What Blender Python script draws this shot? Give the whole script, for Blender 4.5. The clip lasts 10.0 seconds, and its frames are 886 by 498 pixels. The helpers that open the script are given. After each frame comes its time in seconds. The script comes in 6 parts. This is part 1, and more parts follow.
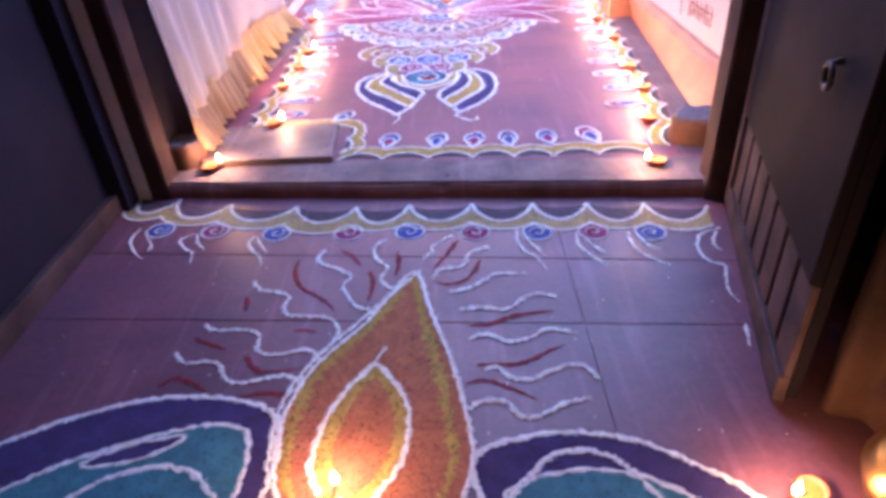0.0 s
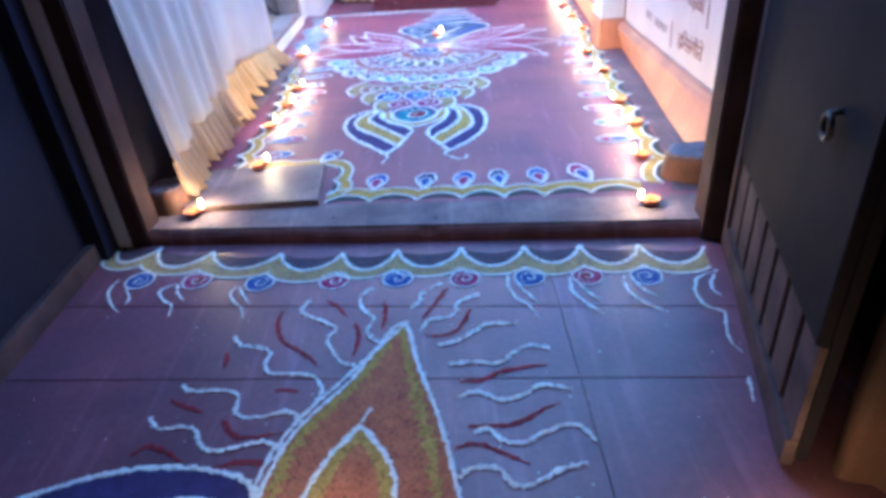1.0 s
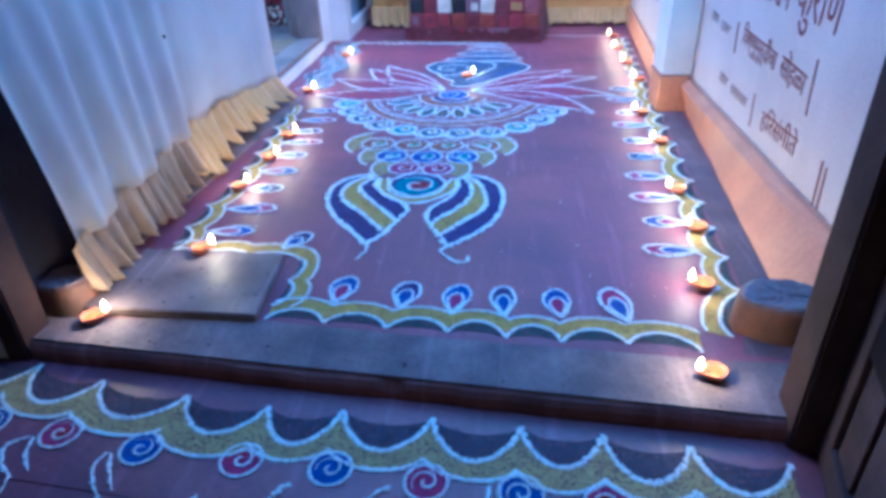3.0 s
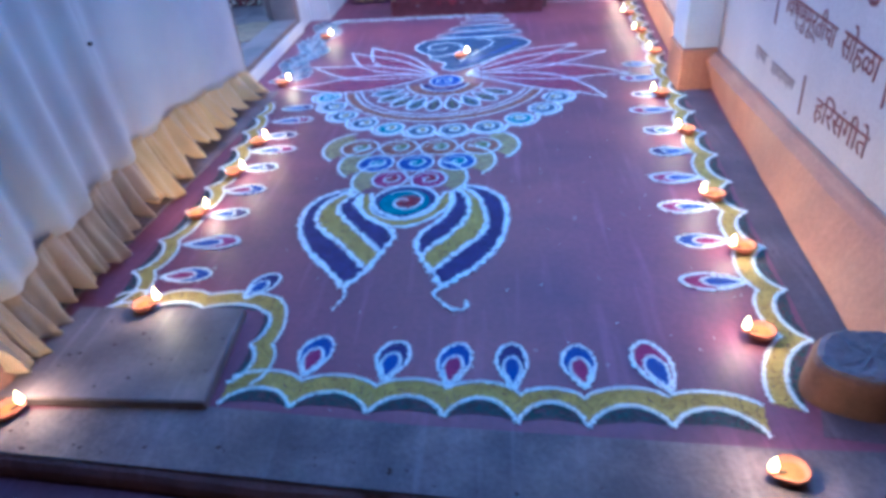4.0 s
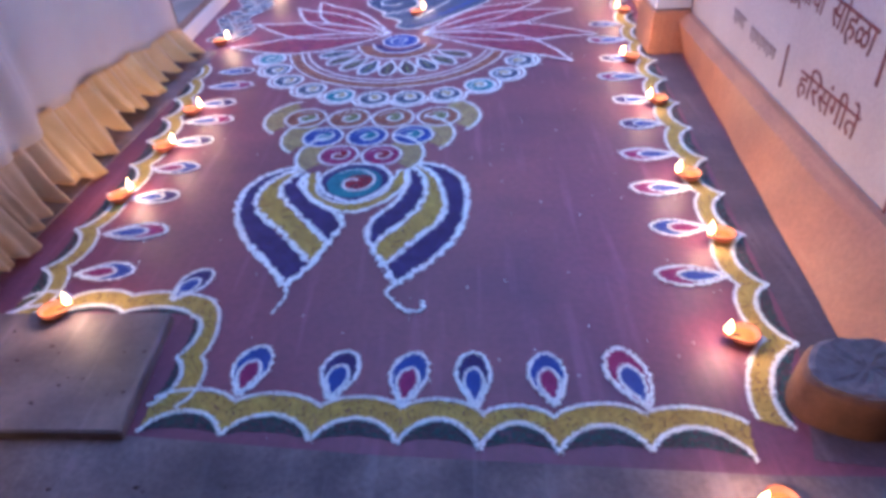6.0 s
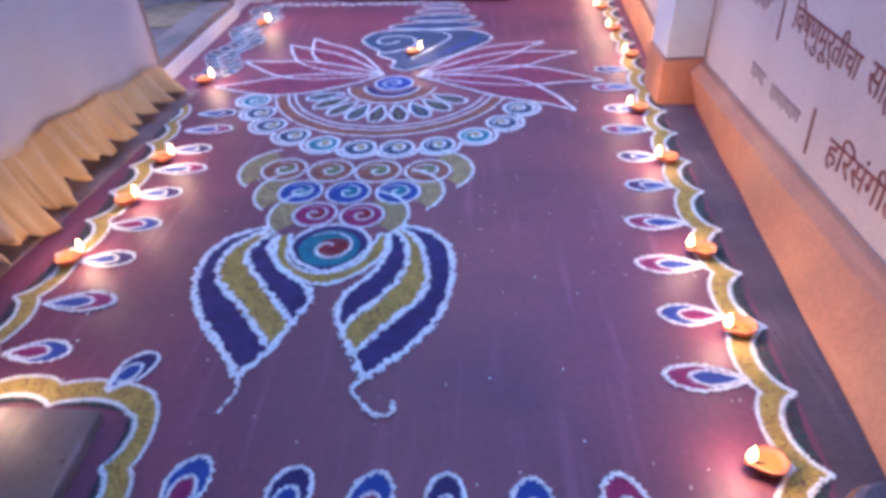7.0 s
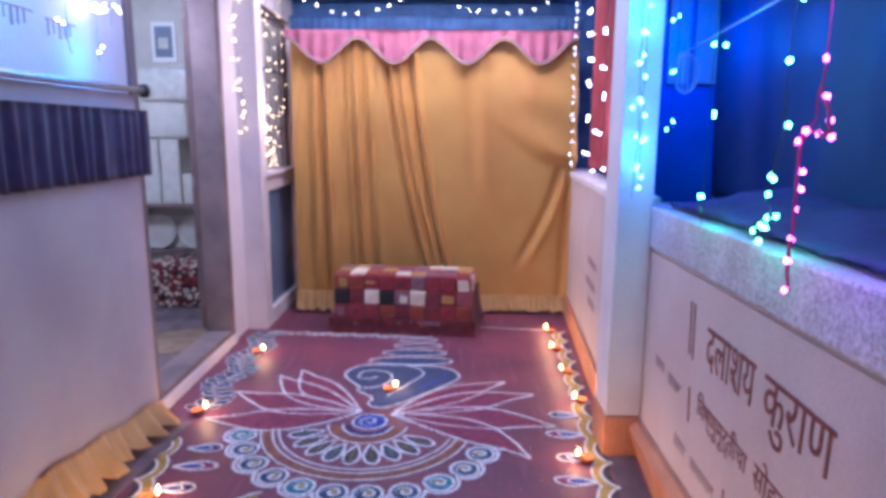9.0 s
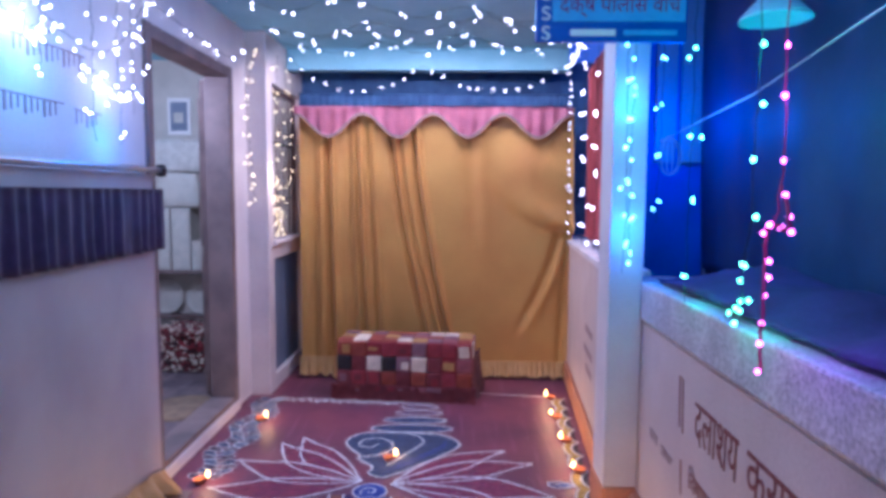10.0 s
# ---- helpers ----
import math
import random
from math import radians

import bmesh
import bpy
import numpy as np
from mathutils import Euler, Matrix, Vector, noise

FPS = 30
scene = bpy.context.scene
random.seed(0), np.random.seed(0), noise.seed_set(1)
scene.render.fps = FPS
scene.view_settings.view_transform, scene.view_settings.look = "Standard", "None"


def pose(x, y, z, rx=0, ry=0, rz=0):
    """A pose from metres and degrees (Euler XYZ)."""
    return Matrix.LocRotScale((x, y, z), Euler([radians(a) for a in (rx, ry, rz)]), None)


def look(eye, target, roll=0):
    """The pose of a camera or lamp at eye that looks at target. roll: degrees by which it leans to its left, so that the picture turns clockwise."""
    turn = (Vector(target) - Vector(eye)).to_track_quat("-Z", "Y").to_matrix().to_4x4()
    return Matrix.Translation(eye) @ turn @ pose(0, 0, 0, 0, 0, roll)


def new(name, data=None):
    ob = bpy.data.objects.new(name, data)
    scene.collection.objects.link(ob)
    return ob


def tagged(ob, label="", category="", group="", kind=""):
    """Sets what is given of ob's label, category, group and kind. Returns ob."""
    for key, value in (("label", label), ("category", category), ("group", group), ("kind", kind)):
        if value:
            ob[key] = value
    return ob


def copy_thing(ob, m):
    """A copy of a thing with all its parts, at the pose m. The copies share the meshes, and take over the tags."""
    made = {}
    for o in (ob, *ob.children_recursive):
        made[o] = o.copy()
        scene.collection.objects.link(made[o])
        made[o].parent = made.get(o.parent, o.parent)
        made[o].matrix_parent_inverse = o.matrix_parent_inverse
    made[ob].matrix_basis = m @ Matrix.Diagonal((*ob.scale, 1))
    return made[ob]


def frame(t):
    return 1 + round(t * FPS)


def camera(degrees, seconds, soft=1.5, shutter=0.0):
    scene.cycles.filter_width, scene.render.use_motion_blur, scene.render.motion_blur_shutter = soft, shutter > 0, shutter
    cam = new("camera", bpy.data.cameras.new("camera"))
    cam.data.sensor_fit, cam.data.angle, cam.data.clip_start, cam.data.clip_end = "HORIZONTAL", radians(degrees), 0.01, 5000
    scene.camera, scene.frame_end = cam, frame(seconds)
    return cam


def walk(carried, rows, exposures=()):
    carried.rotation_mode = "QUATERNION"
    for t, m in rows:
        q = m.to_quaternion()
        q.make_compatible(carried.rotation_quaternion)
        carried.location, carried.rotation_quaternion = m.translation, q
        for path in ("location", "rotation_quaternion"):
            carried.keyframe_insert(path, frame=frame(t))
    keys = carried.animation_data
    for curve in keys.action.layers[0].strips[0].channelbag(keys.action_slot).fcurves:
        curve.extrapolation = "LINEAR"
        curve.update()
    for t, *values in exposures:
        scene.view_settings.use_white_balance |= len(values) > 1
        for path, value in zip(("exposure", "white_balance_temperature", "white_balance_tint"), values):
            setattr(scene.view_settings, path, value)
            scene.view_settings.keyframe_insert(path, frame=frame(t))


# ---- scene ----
cam = camera(69.9, 10.0, soft=4.0)
PATH = [
    (0, (0.277, -2.119, 1.001), (0.218, -0.454, -0.105), -4.0),
    (0.5, (0.293, -2.076, 1.028), (0.239, -0.363, -0.003), -4.2),
    (1, (0.304, -2.026, 1.021), (0.259, -0.32, -0.022), -4.7),
    (1.5, (0.373, -1.824, 1.019), (0.218, -0.136, -0.043), -4.9),
    (2, (0.399, -1.708, 1.047), (0.305, 0.031, 0.063), -3.2),
    (3.3, (0.466, -1.16, 0.993), (0.26, 0.553, -0.018), -2.5),
    (3.5, (0.457, -1.053, 0.992), (0.231, 0.651, -0.031), -3.3),
    (4, (0.468, -0.912, 0.996), (0.272, 0.751, -0.099), -5.3),
    (4.5, (0.485, -0.867, 1.006), (0.302, 0.815, -0.06), -4.1),
    (5, (0.462, -0.852, 1.002), (0.365, 0.842, -0.057), -3.6),
    (5.5, (0.458, -0.822, 0.987), (0.384, 0.806, -0.173), -3.7),
    (6.8, (0.519, -0.512, 0.966), (0.427, 1.04, -0.257), -3.2),
    (7, (0.527, -0.482, 0.966), (0.433, 1.137, -0.189), -2.7),
    (7.5, (0.545, -0.462, 1.089), (0.466, 1.231, 0.027), 0.2),
    (8, (0.538, -0.592, 1.208), (0.505, 1.273, 0.485), 0.2),
    (8.5, (0.544, -0.661, 1.263), (0.512, 1.273, 0.755), -0.6),
    (9, (0.574, -0.682, 1.317), (0.551, 1.286, 0.96), 0.4),
    (9.5, (0.583, -0.728, 1.362), (0.579, 1.258, 1.121), 0.4),
    (10, (0.599, -0.785, 1.395), (0.56, 1.207, 1.22), 0.4),
]
# exposure, white balance of the clip's camera on the way
LIGHTS = [
    (0.0, 1.38, 5200, 52),
    (0.9, 1.20, 4050, 10),
    (2.0, 0.99, 3640, 6),
    (3.5, 0.36, 3300, 3),
    (4.5, 0.23, 3980, 18),
    (5.5, 0.13, 4380, 33),
    (7.0, 0.15, 4360, 31),
    (7.5, 0.12, 4950, 34),
    (8.5, -0.05, 5000, 37),
    (9.2, -0.20, 4950, 38),
    (10.0, -0.47, 4820, 36),
]
walk(cam, [(t, look(eye, target, roll)) for t, eye, target, roll in PATH], LIGHTS)

# ---- night sky and the lamps ----
world = bpy.data.worlds.new("night")
scene.world = world
world.use_nodes = True
world.node_tree.nodes["Background"].inputs[0].default_value = (0.014, 0.030, 0.10, 1)
world.node_tree.nodes["Background"].inputs[1].default_value = 6.0


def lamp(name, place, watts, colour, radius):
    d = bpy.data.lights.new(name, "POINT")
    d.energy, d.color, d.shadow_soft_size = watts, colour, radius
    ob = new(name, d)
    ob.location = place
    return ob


def panel_lamp(name, place, target, watts, colour, w, h):
    d = bpy.data.lights.new(name, "AREA")
    d.energy, d.color, d.shape, d.size, d.size_y = watts, colour, "RECTANGLE", w, h
    ob = new(name, d)
    ob.matrix_world = look(place, target)
    return ob


# the glow of the fairy lights, most lamps near the strings that give it
lamp("white_string_and_fill", (-0.50, 1.45, 2.0), 0.6, (0.62, 0.78, 1.0), 0.12)
# added fill above the entrance, where no string hangs
lamp("white_string_and_fill", (0.45, 0.30, 2.25), 24, (0.84, 0.86, 1.0), 0.2)
# two area lamps that stand in for the ceiling zigzag and the swags
panel_lamp("ceiling_string_glow", (0.35, 2.6, 2.36), (0.35, 2.6, 0), 16, (1.0, 0.86, 0.84), 1.5, 2.0)
panel_lamp("swag_string_glow", (0.45, 3.45, 2.30), (0.45, 3.95, 1.1), 28, (1.0, 0.84, 0.66), 1.8, 0.1)
lamp("white_string_and_fill", (-0.735, 1.72, 1.80), 0.55, (0.80, 0.92, 1.0), 0.03)
lamp("white_string_and_fill", (-0.735, 1.24, 1.92), 0.60, (0.80, 0.92, 1.0), 0.03)
# added to brighten the ceiling in cyan, away from the cyan strings
lamp("cyan_ceiling_fill", (0.55, 1.95, 2.20), 6.5, (0.1, 0.75, 1.0), 0.08)
lamp("window_string_glow", (-0.57, 3.56, 1.5), 2.4, (1.0, 0.82, 0.6), 0.08)
lamp("blue_string_glow", (1.27, 1.70, 1.75), 2.8, (0.04, 0.25, 1.0), 0.05)
lamp("blue_string_glow", (1.27, 1.70, 1.25), 2.6, (0.04, 0.25, 1.0), 0.05)
lamp("blue_string_glow", (1.56, 2.05, 1.7), 11.0, (0.02, 0.2, 1.0), 0.05)
lamp("blue_string_glow", (-0.68, 1.72, 1.60), 1.8, (0.03, 0.4, 1.0), 0.04)
lamp("blue_string_glow", (-0.62, 1.25, 1.80), 3.0, (0.05, 0.5, 1.0), 0.05)
lamp("green_string_glow", (1.335, 1.23, 1.10), 0.7, (0.05, 1.0, 0.45), 0.03)
lamp("green_string_glow", (1.31, 0.80, 1.12), 0.9, (0.05, 1.0, 0.45), 0.03)
lamp("green_string_glow", (1.40, 1.23, 1.60), 4.0, (0.02, 0.80, 0.50), 0.03)
lamp("green_string_glow", (1.40, 0.81, 1.75), 4.5, (0.02, 0.80, 0.50), 0.03)
lamp("magenta_string_glow", (1.40, 0.66, 1.62), 1.3, (0.75, 0.10, 1.0), 0.03)
lamp("magenta_string_glow", (1.29, 0.50, 1.17), 1.2, (0.55, 0.10, 1.0), 0.04)
lamp("red_cloth_glow", (1.24, 2.7, 1.4), 2.2, (1.0, 0.75, 0.7), 0.06)
# out of sight, placed to brighten the side room
lamp("room_bulb", (-1.45, 2.7, 2.1), 54, (1.0, 0.95, 0.88), 0.08)


# ---- materials ----
def shade(name, a, b=None, rough=0.6, scale=8.0, fine=90.0, bump=0.15, metal=0.0, grain=0.25, coat=0.0, sheen=0.0, trans=0.0, spec=0.5, streak=0.0):
    """A surface of two colours mixed in large patches and fine grain, with a fine relief."""
    b = b or tuple(0.72 * c for c in a)
    m = bpy.data.materials.new(name)
    m.use_nodes = True
    nt = m.node_tree
    N, L = nt.nodes, nt.links
    bsdf = N["Principled BSDF"]
    co = N.new("ShaderNodeTexCoord")
    big, small = N.new("ShaderNodeTexNoise"), N.new("ShaderNodeTexNoise")
    for n, s, d in ((big, scale, 5), (small, fine, 3)):
        n.inputs["Scale"].default_value, n.inputs["Detail"].default_value = s, d
        L.new(co.outputs["Object"], n.inputs["Vector"])
    ramp = N.new("ShaderNodeMapRange")
    ramp.inputs["From Min"].default_value, ramp.inputs["From Max"].default_value = 0.35, 0.65
    L.new(big.outputs["Fac"], ramp.inputs["Value"])
    mix = N.new("ShaderNodeMix")
    mix.data_type = "RGBA"
    mix.inputs["A"].default_value, mix.inputs["B"].default_value = (*a, 1), (*b, 1)
    L.new(ramp.outputs["Result"], mix.inputs["Factor"])
    speck = N.new("ShaderNodeMix")
    speck.data_type, speck.blend_type = "RGBA", "OVERLAY"
    speck.inputs["Factor"].default_value = grain
    L.new(mix.outputs["Result"], speck.inputs["A"])
    L.new(small.outputs["Fac"], speck.inputs["B"])
    last = speck
    if streak:
        # long pale scuffs and worn patches
        for sc, lo, hi, amount, tone in (((16, 1.1, 1), 0.56, 0.74, streak, 2.6), ((1.3, 2.2, 1), 0.52, 0.70, streak * 0.9, 0.45)):
            mp, n2 = N.new("ShaderNodeMapping"), N.new("ShaderNodeTexNoise")
            mp.inputs["Scale"].default_value, mp.inputs["Rotation"].default_value = sc, (0, 0, 0.35)
            n2.inputs["Scale"].default_value, n2.inputs["Detail"].default_value = 1.6, 6
            L.new(co.outputs["Object"], mp.inputs["Vector"])
            L.new(mp.outputs["Vector"], n2.inputs["Vector"])
            r2 = N.new("ShaderNodeMapRange")
            r2.inputs["From Min"].default_value, r2.inputs["From Max"].default_value, r2.inputs["To Max"].default_value = lo, hi, amount
            L.new(n2.outputs["Fac"], r2.inputs["Value"])
            m2 = N.new("ShaderNodeMix")
            m2.data_type = "RGBA"
            m2.inputs["B"].default_value = (*(min(0.8, tone * c + (0.03 if tone > 1 else 0.0)) for c in b), 1)
            L.new(r2.outputs["Result"], m2.inputs["Factor"])
            L.new(last.outputs["Result"], m2.inputs["A"])
            last = m2
    L.new(last.outputs["Result"], bsdf.inputs["Base Color"])
    bsdf.inputs["Specular IOR Level"].default_value = spec
    rr = N.new("ShaderNodeMapRange")
    rr.inputs["To Min"].default_value, rr.inputs["To Max"].default_value = max(0.02, rough - 0.12), min(1, rough + 0.12)
    L.new(big.outputs["Fac"], rr.inputs["Value"])
    L.new(rr.outputs["Result"], bsdf.inputs["Roughness"])
    bsdf.inputs["Metallic"].default_value = metal
    bsdf.inputs["Coat Weight"].default_value = coat
    bsdf.inputs["Sheen Weight"].default_value = sheen
    if trans:
        bsdf.inputs["Subsurface Weight"].default_value = trans
        bsdf.inputs["Subsurface Radius"].default_value = (0.02, 0.015, 0.012)
    if bump:
        bp = N.new("ShaderNodeBump")
        bp.inputs["Strength"].default_value, bp.inputs["Distance"].default_value = bump, 0.004
        L.new(small.outputs["Fac"], bp.inputs["Height"])
        L.new(bp.outputs["Normal"], bsdf.inputs["Normal"])
    return m


def glow(name, colour, power):
    m = bpy.data.materials.new(name)
    m.use_nodes = True
    bsdf = m.node_tree.nodes["Principled BSDF"]
    bsdf.inputs["Base Color"].default_value = (*colour, 1)
    bsdf.inputs["Emission Color"].default_value = (*colour, 1)
    bsdf.inputs["Emission Strength"].default_value = power
    return m


def powder(name, a, b=None, thin=0.0):
    """Coloured powder strewn on the ground: matt, grainy, and thin where its grains let the floor show."""
    m = shade(name, a, b, rough=0.95, scale=22, fine=420, bump=0.6, grain=0.55)
    if thin:
        nt = m.node_tree
        N, L = nt.nodes, nt.links
        bsdf, out = N["Principled BSDF"], N["Material Output"]
        co = N.new("ShaderNodeTexCoord")
        n = N.new("ShaderNodeTexNoise")
        n.inputs["Scale"].default_value, n.inputs["Detail"].default_value, n.inputs["Roughness"].default_value = 150, 5, 0.8
        L.new(co.outputs["Object"], n.inputs["Vector"])
        r = N.new("ShaderNodeMapRange")
        r.inputs["From Min"].default_value, r.inputs["From Max"].default_value = thin - 0.09, thin + 0.09
        L.new(n.outputs["Fac"], r.inputs["Value"])
        t, mx = N.new("ShaderNodeBsdfTransparent"), N.new("ShaderNodeMixShader")
        L.new(r.outputs["Result"], mx.inputs[0])
        L.new(t.outputs[0], mx.inputs[1])
        L.new(bsdf.outputs[0], mx.inputs[2])
        L.new(mx.outputs[0], out.inputs["Surface"])
    return m


M_FLOOR = shade("red_oxide_floor", (0.205, 0.050, 0.078), (0.115, 0.036, 0.070), rough=0.54, scale=1.9, fine=60, bump=0.12, grain=0.3, streak=0.35)
M_SLABFLOOR = shade("stone_floor", (0.20, 0.078, 0.105), (0.130, 0.058, 0.090), rough=0.45, scale=3.2, fine=70, bump=0.2, grain=0.3, streak=0.4)
M_CEMENT = shade("grey_cement", (0.23, 0.16, 0.16), (0.105, 0.075, 0.086), rough=0.75, scale=6, bump=0.4, grain=0.4, streak=0.5)
M_SLAB = shade("pale_stone_slab", (0.26, 0.19, 0.185), (0.105, 0.076, 0.085), rough=0.55, scale=3.5, bump=0.2, streak=0.7)
M_WHITE = shade("whitewashed_plaster", (0.74, 0.68, 0.66), (0.62, 0.56, 0.56), rough=0.75, scale=3, bump=0.25, grain=0.2)
M_CREAM = shade("cream_plaster", (0.62, 0.50, 0.44), (0.54, 0.43, 0.39), rough=0.72, scale=2.5, bump=0.25, grain=0.2, streak=0.22)
M_DADO = shade("terracotta_paint", (0.54, 0.225, 0.105), (0.43, 0.175, 0.09), rough=0.6, scale=5, bump=0.25, streak=0.3)
M_STUB = shade("worn_terracotta_plaster", (0.19, 0.08, 0.046), (0.085, 0.045, 0.034), rough=0.75, scale=7, bump=0.5)
M_WOOD = shade("old_dark_wood", (0.066, 0.034, 0.033), (0.036, 0.019, 0.020), rough=0.8, scale=6, fine=120, bump=0.3, spec=0.2)
M_SILL = shade("worn_red_brown_wood", (0.25, 0.11, 0.10), (0.13, 0.058, 0.056), rough=0.75, scale=7, fine=110, bump=0.5, spec=0.3, streak=0.5)
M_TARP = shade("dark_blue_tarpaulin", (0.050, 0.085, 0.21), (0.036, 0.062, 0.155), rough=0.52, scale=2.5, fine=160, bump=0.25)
M_PLASTIC = shade("clear_plastic_wrap", (0.60, 0.60, 0.56), (0.48, 0.48, 0.45), rough=0.14, scale=16, fine=60, bump=0.5, coat=0.4)
M_CARD = shade("pale_board", (0.56, 0.54, 0.49), (0.46, 0.45, 0.41), rough=0.6, scale=6, bump=0.15)
# the blue glow beside the pillar is mixed into the wall's base colour
M_YARD = shade("blue_lit_plaster", (0.035, 0.085, 0.40), (0.025, 0.06, 0.30), rough=0.75, scale=3, bump=0.25)
M_MARGIN = shade("dull_grey_floor", (0.135, 0.080, 0.092), (0.075, 0.050, 0.062), rough=0.7, scale=5, bump=0.35, grain=0.4, streak=0.4)
M_GREYWOOD = shade("greyed_wood", (0.24, 0.17, 0.16), (0.15, 0.11, 0.11), rough=0.6, scale=5, fine=120, bump=0.3)
# the leaf's wood where shadow lies on it, darkened in the colour
M_LEAF = shade("shadowed_door_wood", (0.017, 0.013, 0.019), (0.010, 0.008, 0.011), rough=0.85, scale=3, bump=0.2, spec=0.1)
M_PLANK = shade("worn_door_plank", (0.10, 0.062, 0.064), (0.045, 0.03, 0.034), rough=0.85, scale=8, bump=0.3, spec=0.2)
# near-black base: the want of light in the front room is in the colour
M_DARKWALL = shade("unlit_dark_wall", (0.026, 0.024, 0.044), (0.015, 0.014, 0.026), rough=0.95, scale=2, bump=0.3, spec=0.1)
# the cyan cast of the string lights is put into this base colour
M_CEIL = shade("cyan_lit_concrete", (0.32, 0.62, 0.74), (0.24, 0.52, 0.64), rough=0.8, scale=2, bump=0.2)
M_BLUEPANEL = shade("blue_grey_panel", (0.2, 0.24, 0.33), (0.14, 0.18, 0.26), rough=0.5, scale=3, bump=0.1)
M_GRANITE = shade("speckled_terrazzo", (0.56, 0.53, 0.55), (0.40, 0.37, 0.40), rough=0.35, scale=6, fine=95, bump=0.05, grain=1.0)
M_SHEET = shade("white_cotton", (0.78, 0.72, 0.70), (0.68, 0.6, 0.6), rough=0.85, scale=3, fine=400, bump=0.15, grain=0.15, sheen=0.2)
M_HEM = shade("golden_satin_ruffle", (0.78, 0.54, 0.23), (0.66, 0.42, 0.15), rough=0.5, scale=6, fine=300, bump=0.1, sheen=0.3)
M_SATIN = shade("mustard_satin", (0.84, 0.50, 0.125), (0.76, 0.40, 0.10), rough=0.42, scale=2.5, fine=300, bump=0.08, grain=0.12, sheen=0.3)
M_PINK = shade("pink_satin", (0.62, 0.22, 0.32), (0.48, 0.16, 0.26), rough=0.5, scale=8, fine=300, bump=0.1, sheen=0.3)
M_BLUECLOTH = shade("blue_cotton", (0.06, 0.15, 0.34), (0.04, 0.1, 0.24), rough=0.8, scale=8, bump=0.1)
M_VALANCE = shade("purple_velvet", (0.085, 0.05, 0.14), (0.05, 0.03, 0.085), rough=0.8, scale=10, bump=0.2, sheen=0.5)
M_REDCLOTH = shade("red_cotton", (0.62, 0.12, 0.13), (0.5, 0.085, 0.10), rough=0.8, scale=5, bump=0.15)
M_PURPLECLOTH = shade("purple_net_cloth", (0.13, 0.09, 0.28), (0.08, 0.06, 0.18), rough=0.85, scale=5, bump=0.2)
M_BROWNCLOTH = shade("brown_cloth", (0.11, 0.05, 0.025), (0.06, 0.03, 0.02), rough=0.85, scale=6, bump=0.3)
M_CLAY = shade("terracotta_clay", (0.50, 0.155, 0.06), (0.38, 0.11, 0.045), rough=0.7, scale=20, bump=0.3)
M_OIL = shade("lamp_oil", (0.35, 0.16, 0.03), (0.3, 0.12, 0.02), rough=0.1, scale=10, bump=0.0)
M_WICK = shade("charred_wick", (0.05, 0.04, 0.03), rough=0.9)
M_BRASS = shade("brass", (0.6, 0.38, 0.12), (0.45, 0.28, 0.09), rough=0.35, metal=1.0)
M_IRON = shade("dark_iron", (0.08, 0.07, 0.07), (0.04, 0.035, 0.035), rough=0.5, metal=0.8)
M_STEEL = shade("galvanised_pipe", (0.5, 0.55, 0.6), (0.4, 0.45, 0.5), rough=0.35, metal=0.9)
M_CABLE = shade("green_cable", (0.02, 0.05, 0.035), (0.015, 0.03, 0.025), rough=0.6)
M_PINKCABLE = shade("magenta_cable", (0.4, 0.02, 0.12), (0.3, 0.02, 0.1), rough=0.6)
M_TEXT = shade("brick_red_lettering", (0.25, 0.06, 0.05), (0.16, 0.045, 0.045), rough=0.7, scale=40)
M_GREYTEXT = shade("faded_lettering", (0.34, 0.23, 0.22), (0.28, 0.19, 0.19), rough=0.7, scale=40)
M_SIGN = shade("blue_enamel", (0.025, 0.11, 0.45), (0.02, 0.08, 0.36), rough=0.35)
M_SIGNPALE = shade("pale_blue_enamel", (0.12, 0.42, 0.75), (0.1, 0.36, 0.68), rough=0.35)
M_SIGNWHITE = shade("white_enamel", (0.8, 0.8, 0.8), (0.75, 0.75, 0.75), rough=0.4)
M_SIGNRED = shade("crimson_lettering", (0.25, 0.02, 0.16), (0.2, 0.02, 0.12), rough=0.5)
# lightened blue base that carries the night haze over the yard
M_NIGHT = shade("night_blue_wall", (0.12, 0.15, 0.30), (0.08, 0.10, 0.22), rough=0.8, scale=2)
M_EARTH = shade("bare_earth", (0.10, 0.08, 0.075), (0.06, 0.05, 0.045), rough=0.95, scale=3, bump=0.5)
M_PAPER = shade("faded_print", (0.6, 0.58, 0.52), (0.5, 0.5, 0.46), rough=0.5, scale=14)
M_MAT = shade("woven_mat", (0.3, 0.2, 0.12), (0.2, 0.13, 0.09), rough=0.9, scale=12, bump=0.4)
M_TAN = shade("tan_cotton_flounce", (0.62, 0.45, 0.30), (0.5, 0.35, 0.22), rough=0.8, scale=6, fine=300, bump=0.1, sheen=0.2)
M_PATCH = [shade("patchwork_" + n, c, None, rough=0.85, scale=14, fine=260, bump=0.25, grain=0.35) for n, c in (
    ("crimson", (0.25, 0.026, 0.038)), ("maroon", (0.17, 0.03, 0.04)), ("rose", (0.30, 0.095, 0.115)), ("mauve", (0.22, 0.105, 0.13)),
    ("rust", (0.27, 0.055, 0.035)), ("black", (0.02, 0.016, 0.02)), ("cream", (0.72, 0.62, 0.5)), ("ochre", (0.45, 0.25, 0.08)))]
F_WARM = glow("oil_flame", (1.0, 0.50, 0.12), 22)
